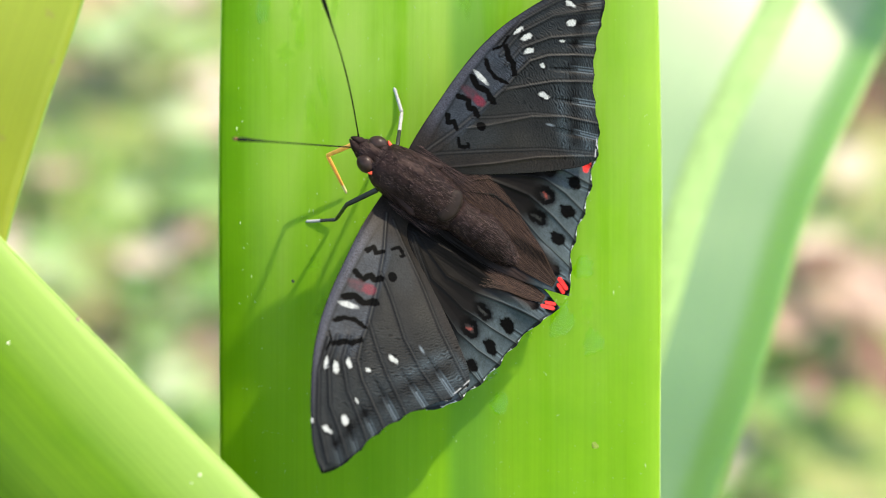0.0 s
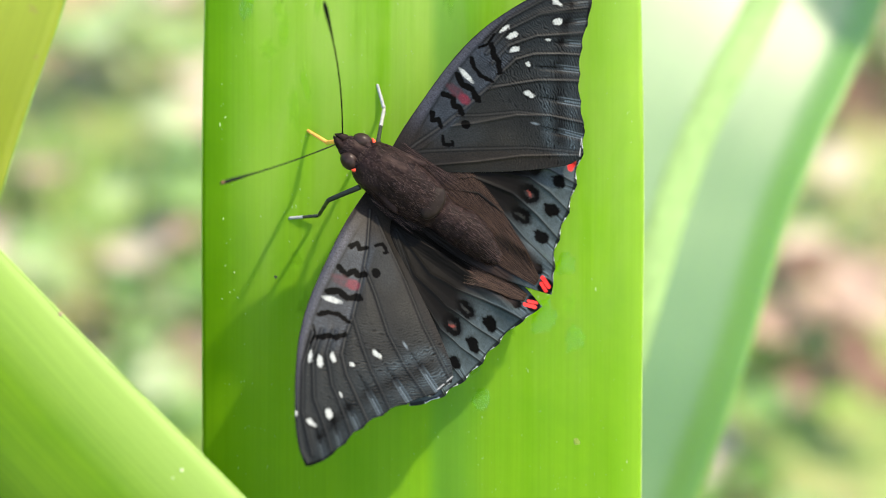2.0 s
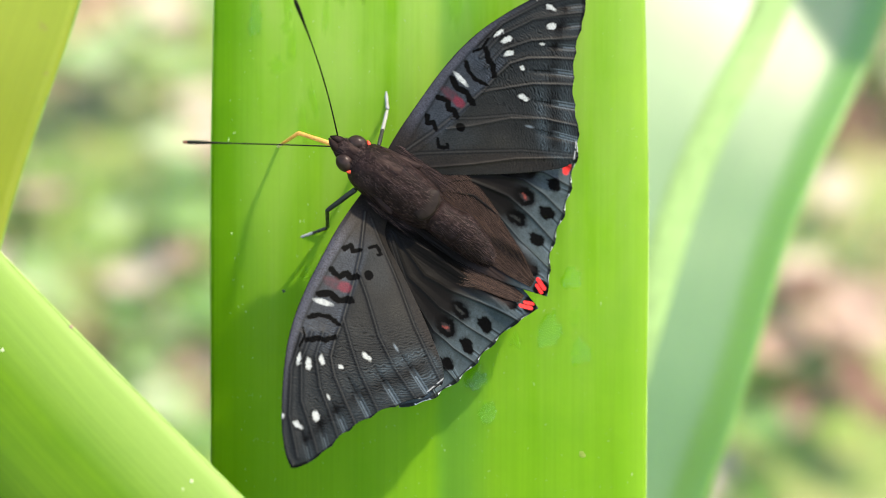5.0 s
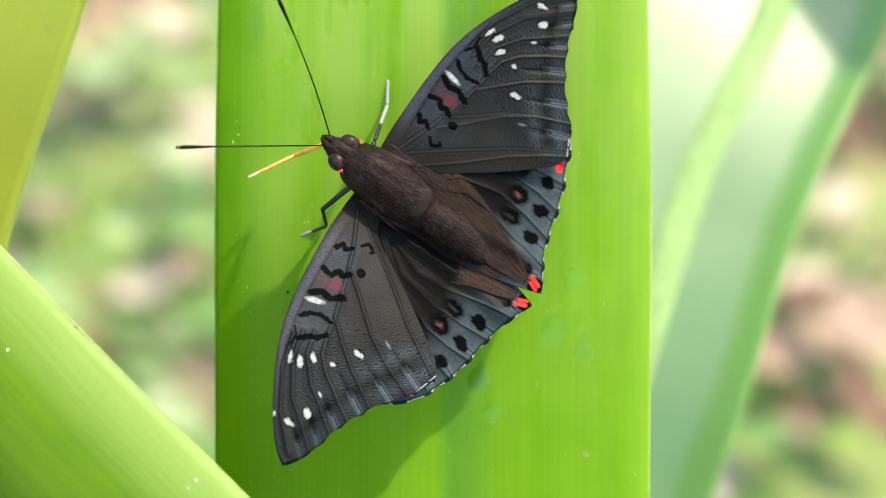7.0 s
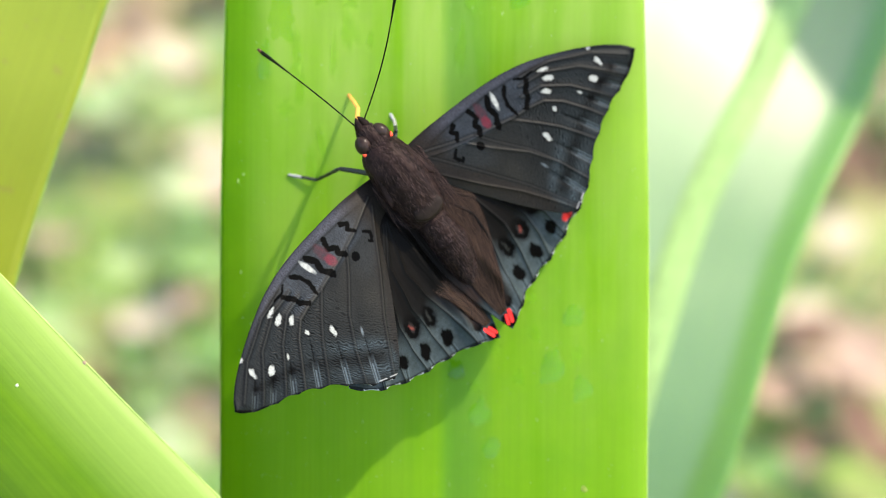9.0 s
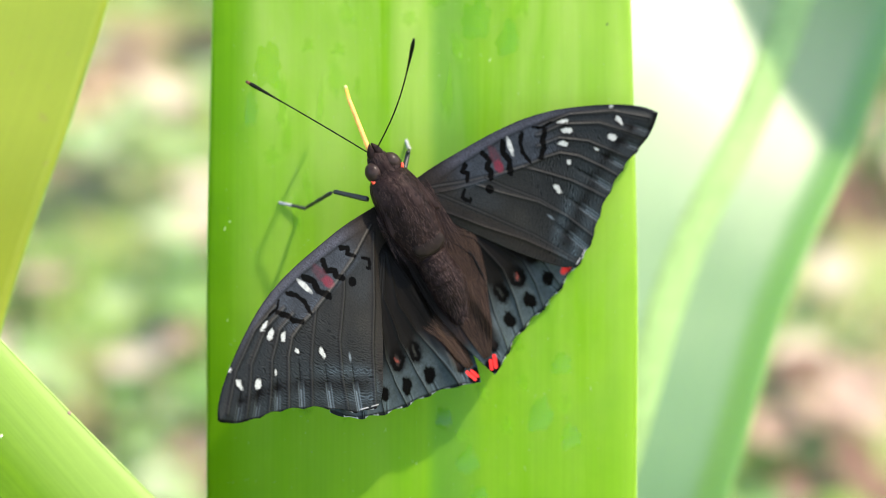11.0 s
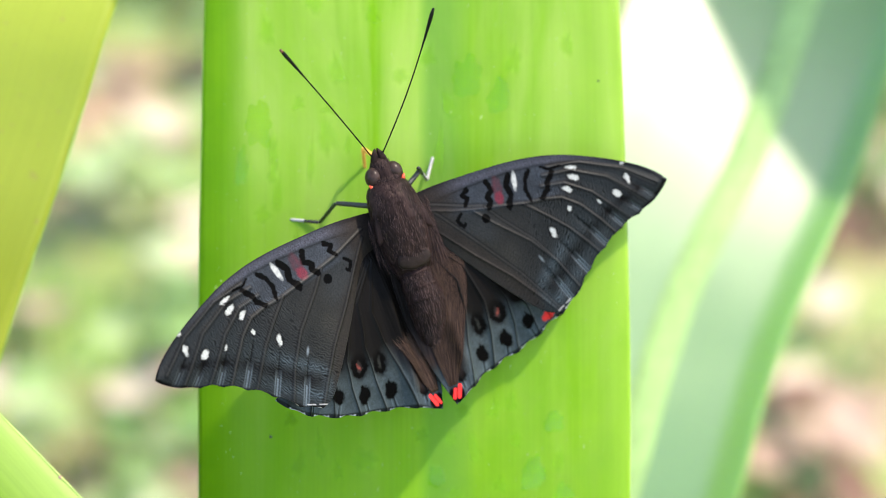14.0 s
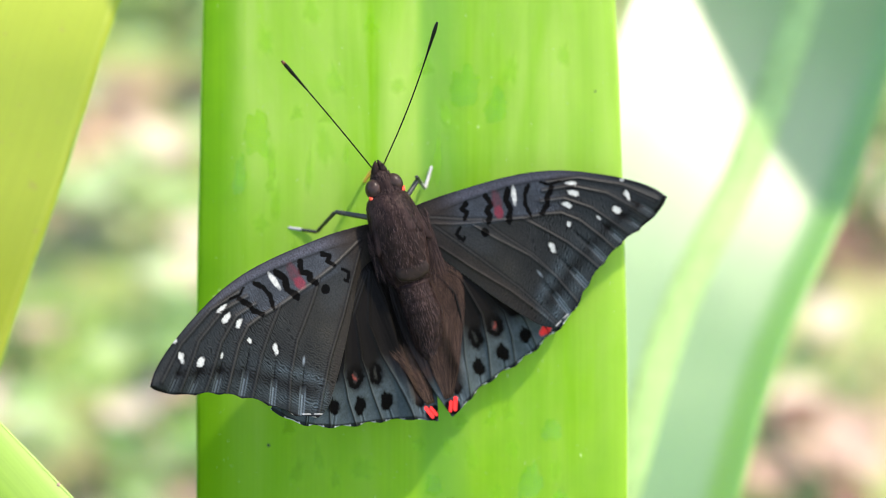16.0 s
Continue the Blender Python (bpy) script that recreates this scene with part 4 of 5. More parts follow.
def margin_hair(wing, side, seed, begin):
    """Silky hair combed back along the inner margin of a hindwing, between two flow lines (mm in the wing's plane)."""
    rng = random.Random(seed)
    inner = spline(((-1.0, -4.0), (-2.5, -9.0), (-3.0, -15.0), (-3.0, -20.0), (-2.6, -24.2)), 60)
    wide = 0.0 if begin else 1.0
    outer = spline(((4.2 + 1.2 * wide, -5.5), (3.4 + 1.5 * wide, -10.5), (1.9 + 1.1 * wide, -15.5), (0.3 + 0.5 * wide, -20.0), (-1.5, -24.2)), 60)
    v, f = [], []
    for k in range(int(8000 * (50 - begin) / 50)):
        u, start, run = rng.random() ** 1.1, begin + (50 - begin) * rng.random() ** (0.6 if begin else 1.0), rng.uniform(6, 16)
        drift, lift, w = rng.gauss(0, 0.05), rng.uniform(0.02, 0.30), rng.uniform(0.007, 0.017)
        first = len(v)
        for j in range(5):
            i = min(59, start + run * j / 4)
            lo, hi = int(i), min(59, int(i) + 1)
            m = min(1.05, max(-0.05, u + drift * j / 4))
            p = (inner[lo] * (1 - m) + outer[lo] * m) * (1 - i + lo) + (inner[hi] * (1 - m) + outer[hi] * m) * (i - lo)
            z = hind_fold(p[0], p[1]) * 0.75 + 0.35 * sin(pi * min(1, max(0, (-p[1] - 2.6) / 23.5))) - 0.33 + lift * (1 - 0.15 * j)
            for e in (-1, 1):
                v.append(((p[0] + e * w * (0.15, 0.9, 1.0, 0.6, 0.1)[j]) * 0.93 * side * MM, p[1] * MM, z * MM))
        f += [(first + 2 * j, first + 2 * j + 1, first + 2 * j + 3, first + 2 * j + 2) for j in range(4)]
    return mesh_object("wing_hair", v, f, M_SILK, wing, True, "long silky brown hair along the inner margin")


def hind_fold(x, y):
    """The raised fold of a hindwing beside the body."""
    return np.exp(-((x - 0.2 + 0.05 * (y + 14)) / 0.9) ** 2) * np.clip((-y - 5) / 6, 0, 1) * np.clip((y + 26.5) / 5, 0, 1)


def add_hair(v, f, rng, px, py, pz, u, length, across=(1, 0), w=0.014):
    l = length * rng.uniform(0.5, 1.3)
    dx, dz = rng.gauss(0.05 * u, 0.055), rng.uniform(-0.03, 0.06)
    first = len(v)
    for s in (0, 0.5, 1):
        cx, cy, cz = px + dx * l * s, py - l * s, pz + dz * l * s - 0.25 * dz * l * s * s
        for e in (-1, 1):
            v.append(((cx + across[0] * e * w * (1 - 0.85 * s)) * MM, cy * MM, (cz + across[1] * e * w * (1 - 0.85 * s)) * MM))
    f += [(first, first + 1, first + 3, first + 2), (first + 2, first + 3, first + 5, first + 4)]


def pelt(name, rings, parent, count, length, seed, label):
    """Short hair lying all over the upper side of a body segment."""
    rng = random.Random(seed)
    R = spline(rings, 46)
    v, f = [], []
    for k in range(count):
        y, x, z, w, h = R[rng.randrange(2, 42)]
        a = rng.uniform(-0.2, pi + 0.2)
        add_hair(v, f, rng, x + 1.01 * w * cos(a), y + rng.uniform(-0.15, 0.15), z + 1.01 * h * sin(a), cos(a), length, (sin(a), -cos(a)), 0.022)
    return mesh_object(name, v, f, M_HAIR, parent, True, label)


def antenna(parent, tip, label):
    y = np.linspace(0, 20.5, 50)
    line = np.stack([0.0 * y, y, 0.9 * np.sin(y / 20.5 * pi)], 1)
    r = 0.085 + 0.16 * np.clip((y - 14.5) / 4.5, 0, 1) ** 1.4 * np.clip((20.9 - y) / 1.2, 0.25, 1)
    v, f = tube(line * MM, r * MM, 8)
    ob = mesh_object("antenna", v, f, M_FEELER, parent, True, label)
    if tip:
        k = y > 19.7
        v, f = tube(line[k] * MM, (r[k] + 0.02) * MM, 8)
        mesh_object("antenna_tip", v, f, M_TIP, ob, True, "rust-brown antenna tip")
    return ob


def rod(name, length, r0, r1, material, parent, label="", knots=0):
    """A straight limb segment down its own -z axis."""
    s = np.linspace(0, 1, 28)
    r = r0 + (r1 - r0) * s
    if knots:
        r = r * (1 + 0.14 * np.abs(np.sin(s * pi * knots)))
    r[0] *= 0.7
    r[-1] *= 0.6
    v, f = tube(np.stack([0 * s, 0 * s, -length * s], 1) * MM, r * MM, 9)
    return mesh_object(name, v, f, material, parent, True, label)


def butterfly():
    root = new("butterfly")
    tagged(root, "dark butterfly with white spots resting on a green leaf", "butterfly")
    X = 1.45
    chest = ((5.8, X, 0.9, 1.7, 1.2), (5.1, X, 1.1, 2.5, 2.0), (3.9, X, 1.2, 2.95, 2.6), (2.7, X, 1.2, 3.15, 2.85), (0.3, X - 0.05, 1.2, 3.3, 3.1), (-2.5, X - 0.1, 1.1, 3.1, 2.9), (-4.9, X - 0.15, 0.9, 2.7, 2.4), (-6.3, X - 0.1, 0.6, 2.1, 1.7))
    tail = ((-4.8, X - 0.2, 0.6, 1.6, 1.3), (-6.2, X - 0.2, 0.9, 2.1, 1.9), (-7.8, X - 0.2, 1.0, 2.2, 2.0), (-10.0, X - 0.1, 1.0, 2.35, 2.2), (-12.4, X - 0.3, 0.5, 2.0, 1.9), (-14.4, X - 0.6, -0.1, 1.3, 1.3), (-15.8, X - 0.8, -0.5, 0.5, 0.5))
    thorax = lathe("thorax", chest, M_BODY, root, 96, 0.05, 1, "brown-black scaly thorax", back_relief)
    abdomen = lathe("abdomen", tail, M_BODY, root, 80, 0.05, 2, "tapering dark brown ringed abdomen", ring_relief)
    pelt("hair", chest, thorax, 5200, 0.45, 4, "short brown hair")
    pelt("hair", tail, abdomen, 4200, 0.6, 5, "short brown hair")
    plate = bmesh.new()
    bmesh.ops.create_uvsphere(plate, u_segments=40, v_segments=24, radius=1.0 * MM)
    for w in plate.verts:
        w.co.x *= 2.15 * (1 - 0.16 * w.co.y / MM)
        w.co.y *= 1.5
        w.co.z *= 0.62
        w.co *= 1 + 0.05 * noise.noise(w.co * 1400)
    bmesh.ops.translate(plate, vec=((X - 0.15) * MM, -4.3 * MM, 2.95 * MM), verts=plate.verts)
    part("scutellum", plate, M_PLATE, root, "round olive-brown back plate")
    for e in (-1, 1):
        lobe = bmesh.new()
        bmesh.ops.create_uvsphere(lobe, u_segments=28, v_segments=18, radius=1.0 * MM)
        for w in lobe.verts:
            w.co = Vector((w.co.x * 0.7, w.co.y * 2.9, w.co.z * 0.5))
            w.co.x += 0.10 * e * (w.co.y / MM) ** 2 * MM * 0.5
            w.co *= 1 + 0.08 * noise.noise(w.co * 1300)
        bmesh.ops.rotate(lobe, cent=(0, 0, 0), matrix=Matrix.Rotation(radians(10 * e), 3, "Z"), verts=lobe.verts)
        bmesh.ops.translate(lobe, vec=((X + 2.6 * e) * MM, 1.1 * MM, 2.25 * MM), verts=lobe.verts)
        part("tegula", lobe, M_BODY, root, "furry brown flap over the wing root")
        flap = bmesh.new()
        bmesh.ops.create_uvsphere(flap, u_segments=28, v_segments=16, radius=1.0 * MM)
        for w in flap.verts:
            w.co = Vector((w.co.x * 1.45, w.co.y * 0.85, w.co.z * 0.6))
            w.co *= 1 + 0.07 * noise.noise(w.co * 1500 + Vector((e, 0, 0)))
        bmesh.ops.rotate(flap, cent=(0, 0, 0), matrix=Matrix.Rotation(radians(24 * e), 3, "Y") @ Matrix.Rotation(radians(-10 * e), 3, "Z"), verts=flap.verts)
        bmesh.ops.translate(flap, vec=((X + 1.15 * e) * MM, 4.25 * MM, 2.55 * MM), verts=flap.verts)
        part("collar", flap, M_BODY, root, "grey-brown collar plate behind the head")
    X += 0.15
    head = lathe("head", ((4.9, X, 0.9, 0.9, 0.9), (5.7, X, 1.0, 1.35, 1.2), (6.9, X, 1.0, 1.45, 1.2), (8.0, X, 0.9, 1.2, 1.0), (8.7, X, 0.8, 0.7, 0.7)), M_BODY, root, 32, 0.08, 3, "dark furry head")
    for e in (-1, 1):
        bm = bmesh.new()
        bmesh.ops.create_uvsphere(bm, u_segments=36, v_segments=24, radius=1.14 * MM)
        bmesh.ops.scale(bm, vec=(0.88, 1.1, 1.0), verts=bm.verts)
        bmesh.ops.rotate(bm, cent=(0, 0, 0), matrix=Matrix.Rotation(radians(16 * e), 3, "Z"), verts=bm.verts)
        bmesh.ops.translate(bm, vec=((X + 1.42 * e) * MM, 6.5 * MM, 1.2 * MM), verts=bm.verts)
        part("eye", bm, M_EYE, head, "glossy dark compound eye")
        v, f = tube([((X + (1.42 + 1.02 * cos(a)) * e) * MM, (6.35 + 1.30 * sin(a)) * MM, (1.55 + 0.2 * cos(a)) * MM) for a in np.linspace(-1.95, -0.45, 14)], np.interp(np.arange(14), (0, 3, 10, 13), (0.06, 0.27, 0.27, 0.06)) * MM, 10)
        mesh_object("eye_rim", v, f, M_RED, head, True, "red scales behind the eye")
        v, f = tube([((X + 0.55 * e) * MM, 7.6 * MM, 0.9 * MM), ((X + 0.50 * e) * MM, 8.5 * MM, 1.25 * MM), ((X + 0.34 * e) * MM, 9.1 * MM, 1.5 * MM), ((X + 0.14 * e) * MM, 9.8 * MM, 1.7 * MM)], np.array((0.5, 0.55, 0.42, 0.08)) * MM, 12)
        mesh_object("palp", v, f, M_BODY, head, True, "pointed furry palp")
    hair("hair", ((X, 7.1, 1.3, 1.3, 1.2, 0.9, 0.55, 900), (X, 5.7, 1.6, 2.2, 0.5, 1.1, 0.6, 700), (X + 3.4, -1.0, 0.5, 1.0, 3.4, 0.7, 2.6, 700), (X - 3.5, -1.0, 0.5, 0.7, 2.8, 0.5, 2.0, 300)), root, 3, "brown body hair")
    right_fore, right_hind = forewing(False, root), hindwing(False, root)
    left_fore, left_hind = forewing(True, root), hindwing(True, root)
    # hair reaches wider on the sunlit right, is cut back on the shaded left
    for wing, side in ((right_hind, 1), (left_hind, -1)):
        margin_hair(wing, side, 7, 0 if side > 0 else 32)
    feeler_left, feeler_right = antenna(root, True, "thin black clubbed antenna"), antenna(root, False, "thin black clubbed antenna")
    tongue = rod("proboscis", 6.8, 0.30, 0.26, M_TONGUE, root, "orange-yellow proboscis")
    tongue_tip = rod("proboscis_tip", 6.4, 0.26, 0.18, M_TONGUE, tongue, "orange proboscis end with a pale tip")
    tongue_tip.data.materials.append(M_TONGUE_TIP)
    for poly in tongue_tip.data.polygons:
        poly.material_index = 1 if poly.center.z < -5.0 * MM else 0
    legs = []
    for lengths, mats in (((5.2, 6.6, 3.9), (M_LEG, M_LEG, M_FOOT)), ((5.0, 7.6, 3.3), (M_LEG, M_LEG, M_FOOT))):
        femur = rod("leg", lengths[0], 0.36, 0.30, mats[0], root, "thin dark leg with a white-scaled foot")
        tibia = rod("shin", lengths[1], 0.24, 0.20, mats[1], femur, "", 3)
        foot = rod("foot", lengths[2], 0.21, 0.17, mats[2], femur, "white-scaled foot", 5)
        if not legs:
            foot.data.materials.append(M_LEG)
            for poly in foot.data.polygons:
                poly.material_index = 1 if poly.center.z > -0.5 * lengths[2] * MM else 0
        else:
            tibia.data.materials.append(M_FOOT)
            for poly in tibia.data.polygons:
                poly.material_index = 1 if poly.center.z < -0.45 * lengths[1] * MM else 0
        legs.append((femur, tibia, foot, lengths))
    return root, (right_fore, right_hind), (left_fore, left_hind), feeler_left, feeler_right, tongue, tongue_tip, legs


# ---- what moves ----
# seconds, heading, x, y, nose-up, left and right wing lift, bank; degrees and millimetres in the leaf's space
BUTTERFLY_ROWS = (
    (0.0, 56.00, -4.33, 6.33, 10.4, 15.3, 3.1, 13.5),
    (0.5, 56.28, -4.69, 6.30, 8.8, 15.7, 3.3, 12.9),
    (1.0, 55.96, -4.57, 6.26, 9.2, 16.5, 3.5, 13.0),
    (1.5, 55.86, -4.33, 6.21, 9.6, 17.4, 3.5, 12.8),
    (2.0, 55.64, -4.22, 6.19, 10.1, 18.1, 3.6, 12.8),
    (2.5, 55.37, -4.14, 6.27, 10.1, 18.2, 3.7, 12.8),
    (3.0, 55.09, -4.20, 6.40, 9.6, 17.8, 3.5, 12.8),
    (3.5, 55.30, -4.70, 6.77, 8.6, 15.6, 2.9, 12.4),
    (6.0, 56.15, -6.61, 8.00, 7.9, 13.6, 2.4, 12.5),
    (6.5, 56.30, -7.18, 8.03, 6.2, 13.4, 2.3, 12.4),
    (7.0, 56.27, -7.01, 7.98, 6.8, 13.3, 2.3, 12.2),
    (7.5, 54.20, -6.62, 8.53, 7.4, 14.7, 3.0, 12.2),
    (8.0, 46.55, -5.91, 11.12, 9.1, 17.1, 3.8, 12.6),
    (8.5, 40.19, -5.82, 12.26, 10.2, 18.0, 3.8, 12.8),
    (9.0, 38.59, -5.70, 13.55, 10.0, 17.4, 2.4, 13.7),
    (9.5, 37.32, -5.25, 13.67, 9.9, 19.0, 3.7, 12.9),
    (10.0, 35.74, -4.63, 13.73, 11.6, 21.0, 4.9, 13.1),
    (12.5, 20.65, -3.15, 20.39, 8.7, 18.5, 3.3, 13.6),
    (13.0, 18.88, -3.39, 21.25, 7.8, 17.8, 3.2, 13.3),
    (13.5, 19.33, -3.67, 21.80, 6.2, 16.7, 2.4, 13.4),
    (14.0, 19.19, -3.62, 21.87, 5.8, 16.5, 2.2, 13.5),
    (14.5, 18.27, -3.06, 21.71, 7.2, 16.8, 2.8, 13.7),
    (15.0, 18.13, -3.07, 21.46, 7.3, 17.0, 3.4, 13.0),
    (15.5, 18.21, -3.20, 21.42, 6.6, 16.1, 3.0, 12.7),
    (16.0, 18.02, -3.43, 21.52, 5.8, 16.1, 2.5, 13.1),
)
ANTENNA_LEFT_ROWS = (
    (0.0, -36.3, 35.2), (0.5, -36.5, 38.4), (1.0, -37.2, 30.6), (1.5, -46.7, 22.4), (2.0, -54.5, 32.9),
    (2.5, -34.8, 27.8), (3.0, -33.3, 33.4), (3.5, -35.2, 33.5), (5.8, -43.0, 16.5), (6.0, -49.5, 23.5),
    (6.5, -65.4, 39.5), (7.0, -39.2, 23.0), (7.2, -34.5, 31.2), (7.5, -25.9, 36.6), (7.7, -22.8, 35.6),
    (8.0, -23.1, 33.5), (8.5, -23.3, 33.5), (9.0, -23.4, 34.9), (9.5, -21.4, 32.2), (10.0, -26.8, 17.7),
    (10.2, -38.2, 21.5), (12.3, -25.3, 22.9), (12.5, -25.8, 23.5), (13.0, -27.4, 26.3), (13.5, -28.8, 29.0),
    (14.0, -29.1, 29.5), (14.5, -28.9, 24.5), (15.0, -28.9, 25.0), (15.5, -28.9, 27.5), (16.0, -29.6, 29.6),
)
ANTENNA_RIGHT_ROWS = (
    (0.0, 30.4, 37.3), (0.5, 31.5, 42.2), (1.0, 34.3, 40.6), (1.5, 33.7, 40.7), (2.0, 33.6, 46.1),
    (2.5, 32.9, 40.6), (3.0, 31.1, 40.7), (3.5, 30.9, 38.3), (5.8, 19.8, 41.3), (6.0, 14.5, 49.4),
    (6.5, 25.0, 41.6), (7.0, 26.4, 37.1), (7.2, 24.2, 41.4), (7.5, 42.8, 45.8), (7.7, 41.7, 48.4),
    (8.0, 37.6, 51.2), (8.5, 38.0, 50.2), (9.0, 40.7, 42.7), (9.5, 43.7, 35.5), (10.0, 32.7, 50.3),
    (10.2, 28.2, 55.3), (12.3, 26.5, 50.5), (12.5, 26.0, 49.5), (13.0, 27.3, 44.4), (13.5, 31.0, 37.8),
    (14.0, 31.5, 34.7), (14.5, 29.2, 32.0), (15.0, 28.3, 31.0), (15.5, 29.8, 32.7), (16.0, 31.9, 34.8),
)
PROBOSCIS_ROWS = (
    (0.0, -49.6, -76.2, -160.9, -34.5), (0.5, -152.3, -82.3, -175.0, -31.6), (1.0, 168.0, -72.5, 92.2, -84.2), (1.5, 173.6, -67.6, 116.2, -79.0),
    (2.0, 85.3, -82.9, 20.1, -59.3), (2.5, -14.9, -59.8, -179.3, -56.2), (3.0, -30.3, -35.3, -105.5, -79.0), (3.5, -34.6, -50.0, -66.0, -63.1),
    (5.8, 10.1, -53.7, -50.2, -78.2), (6.0, -14.4, -50.8, -17.4, -74.9), (6.5, -34.9, -57.0, -35.9, -55.6), (7.0, -44.5, -65.8, -58.5, -11.2),
    (7.2, -29.1, -12.7, -39.0, -75.9), (7.5, 0.9, -56.1, -0.7, -1.7), (7.7, -5.8, -62.0, -12.3, -5.0), (8.0, 22.6, -34.4, -62.0, -61.1),
    (8.5, 34.7, -39.9, -136.8, -72.0), (9.0, 73.2, -61.5, 37.0, -63.1), (9.5, 34.7, -34.0, 99.1, -65.0), (10.0, 16.4, -1.4, 50.5, -58.5),
    (10.2, 11.3, -2.6, 60.0, -65.6), (12.3, 31.8, -58.2, 40.4, -64.8), (12.5, 51.2, -67.1, 33.2, -63.8), (13.0, 37.1, -69.5, 22.5, -57.6),
    (13.5, 90.3, -84.4, 24.6, -46.5), (14.0, 25.1, -77.6, 177.1, -51.8), (14.5, -5.2, -76.3, 179.4, -42.8), (15.0, -173.3, -88.3, -170.7, -69.2),
    (15.5, 134.4, -87.2, -161.0, -72.2), (16.0, 116.0, -81.7, -158.8, -72.5),
)
LEG_LEFT_ROWS = (
    (0.0, (-3.94, 5.02, -4.51), (-4.84, 4.24, -10.75), (-6.59, 6.84, -12.61)),
    (0.5, (-3.80, 4.84, -4.24), (-4.73, 4.23, -10.48), (-6.53, 6.87, -12.25)),
    (1.0, (-3.87, 4.91, -4.30), (-4.78, 4.25, -10.53), (-6.61, 6.85, -12.32)),
    (1.5, (-3.98, 5.08, -4.38), (-4.87, 4.38, -10.60), (-6.73, 6.96, -12.41)),
    (2.0, (-4.02, 5.31, -4.48), (-4.97, 4.43, -10.68), (-6.80, 6.91, -12.49)),
    (2.5, (-4.12, 5.47, -4.53), (-5.12, 4.47, -10.72), (-6.94, 6.86, -12.51)),
    (3.0, (-4.21, 5.53, -4.52), (-5.24, 4.45, -10.70), (-7.05, 6.76, -12.45)),
    (3.5, (-4.25, 5.17, -4.33), (-5.36, 4.08, -10.52), (-7.15, 6.34, -12.19)),
    (6.0, (-4.80, 4.50, -4.29), (-4.98, 2.60, -10.16), (-7.18, 4.06, -11.79)),
    (7.0, (-4.55, 4.49, -4.11), (-4.78, 2.53, -10.00), (-6.78, 4.07, -11.55)),
    (7.5, (-4.98, 4.43, -4.25), (-5.25, 3.22, -10.23), (-7.53, 3.76, -11.73)),
    (8.0, (-6.13, 3.05, -4.47), (-7.17, 1.01, -10.49), (-10.12, 0.79, -12.05)),
    (8.25, (-5.20, 0.20, -4.30), (-6.60, -2.20, -10.40), (-9.20, -3.40, -12.00)),
    (8.65, (-4.40, 0.60, -4.30), (-6.20, -1.80, -10.40), (-8.80, -3.00, -12.00)),
    (8.8, (-1.60, 5.57, -4.28), (-4.05, 7.58, -10.50), (-6.64, 10.76, -12.50)),
    (9.0, (-2.66, 5.61, -4.28), (-4.25, 5.65, -10.84), (-6.50, 8.55, -12.85)),
    (9.5, (-3.30, 5.99, -4.43), (-5.01, 5.77, -10.93), (-7.28, 8.38, -12.85)),
    (10.0, (-3.80, 6.46, -4.86), (-6.34, 6.25, -11.59), (-7.91, 8.36, -13.34)),
    (12.5, (-3.70, 5.86, -4.42), (-5.45, 4.24, -10.73), (-8.20, 6.10, -12.63)),
    (13.0, (-4.04, 5.07, -4.26), (-5.69, 3.33, -10.53), (-8.62, 5.03, -12.40)),
    (13.5, (-3.98, 4.79, -4.07), (-5.51, 3.12, -10.35), (-8.54, 4.80, -12.19)),
    (14.0, (-4.09, 4.95, -4.08), (-5.51, 3.19, -10.33), (-8.65, 4.79, -12.18)),
    (14.5, (-4.61, 5.31, -4.41), (-5.89, 3.25, -10.58), (-9.15, 4.69, -12.49)),
    (15.0, (-4.51, 5.46, -4.35), (-6.01, 3.42, -10.53), (-9.21, 4.92, -12.40)),
    (15.5, (-4.33, 5.45, -4.20), (-5.99, 3.51, -10.44), (-9.13, 5.12, -12.27)),
    (16.0, (-4.09, 5.25, -4.08), (-5.82, 3.42, -10.38), (-8.89, 5.11, -12.20)),
)
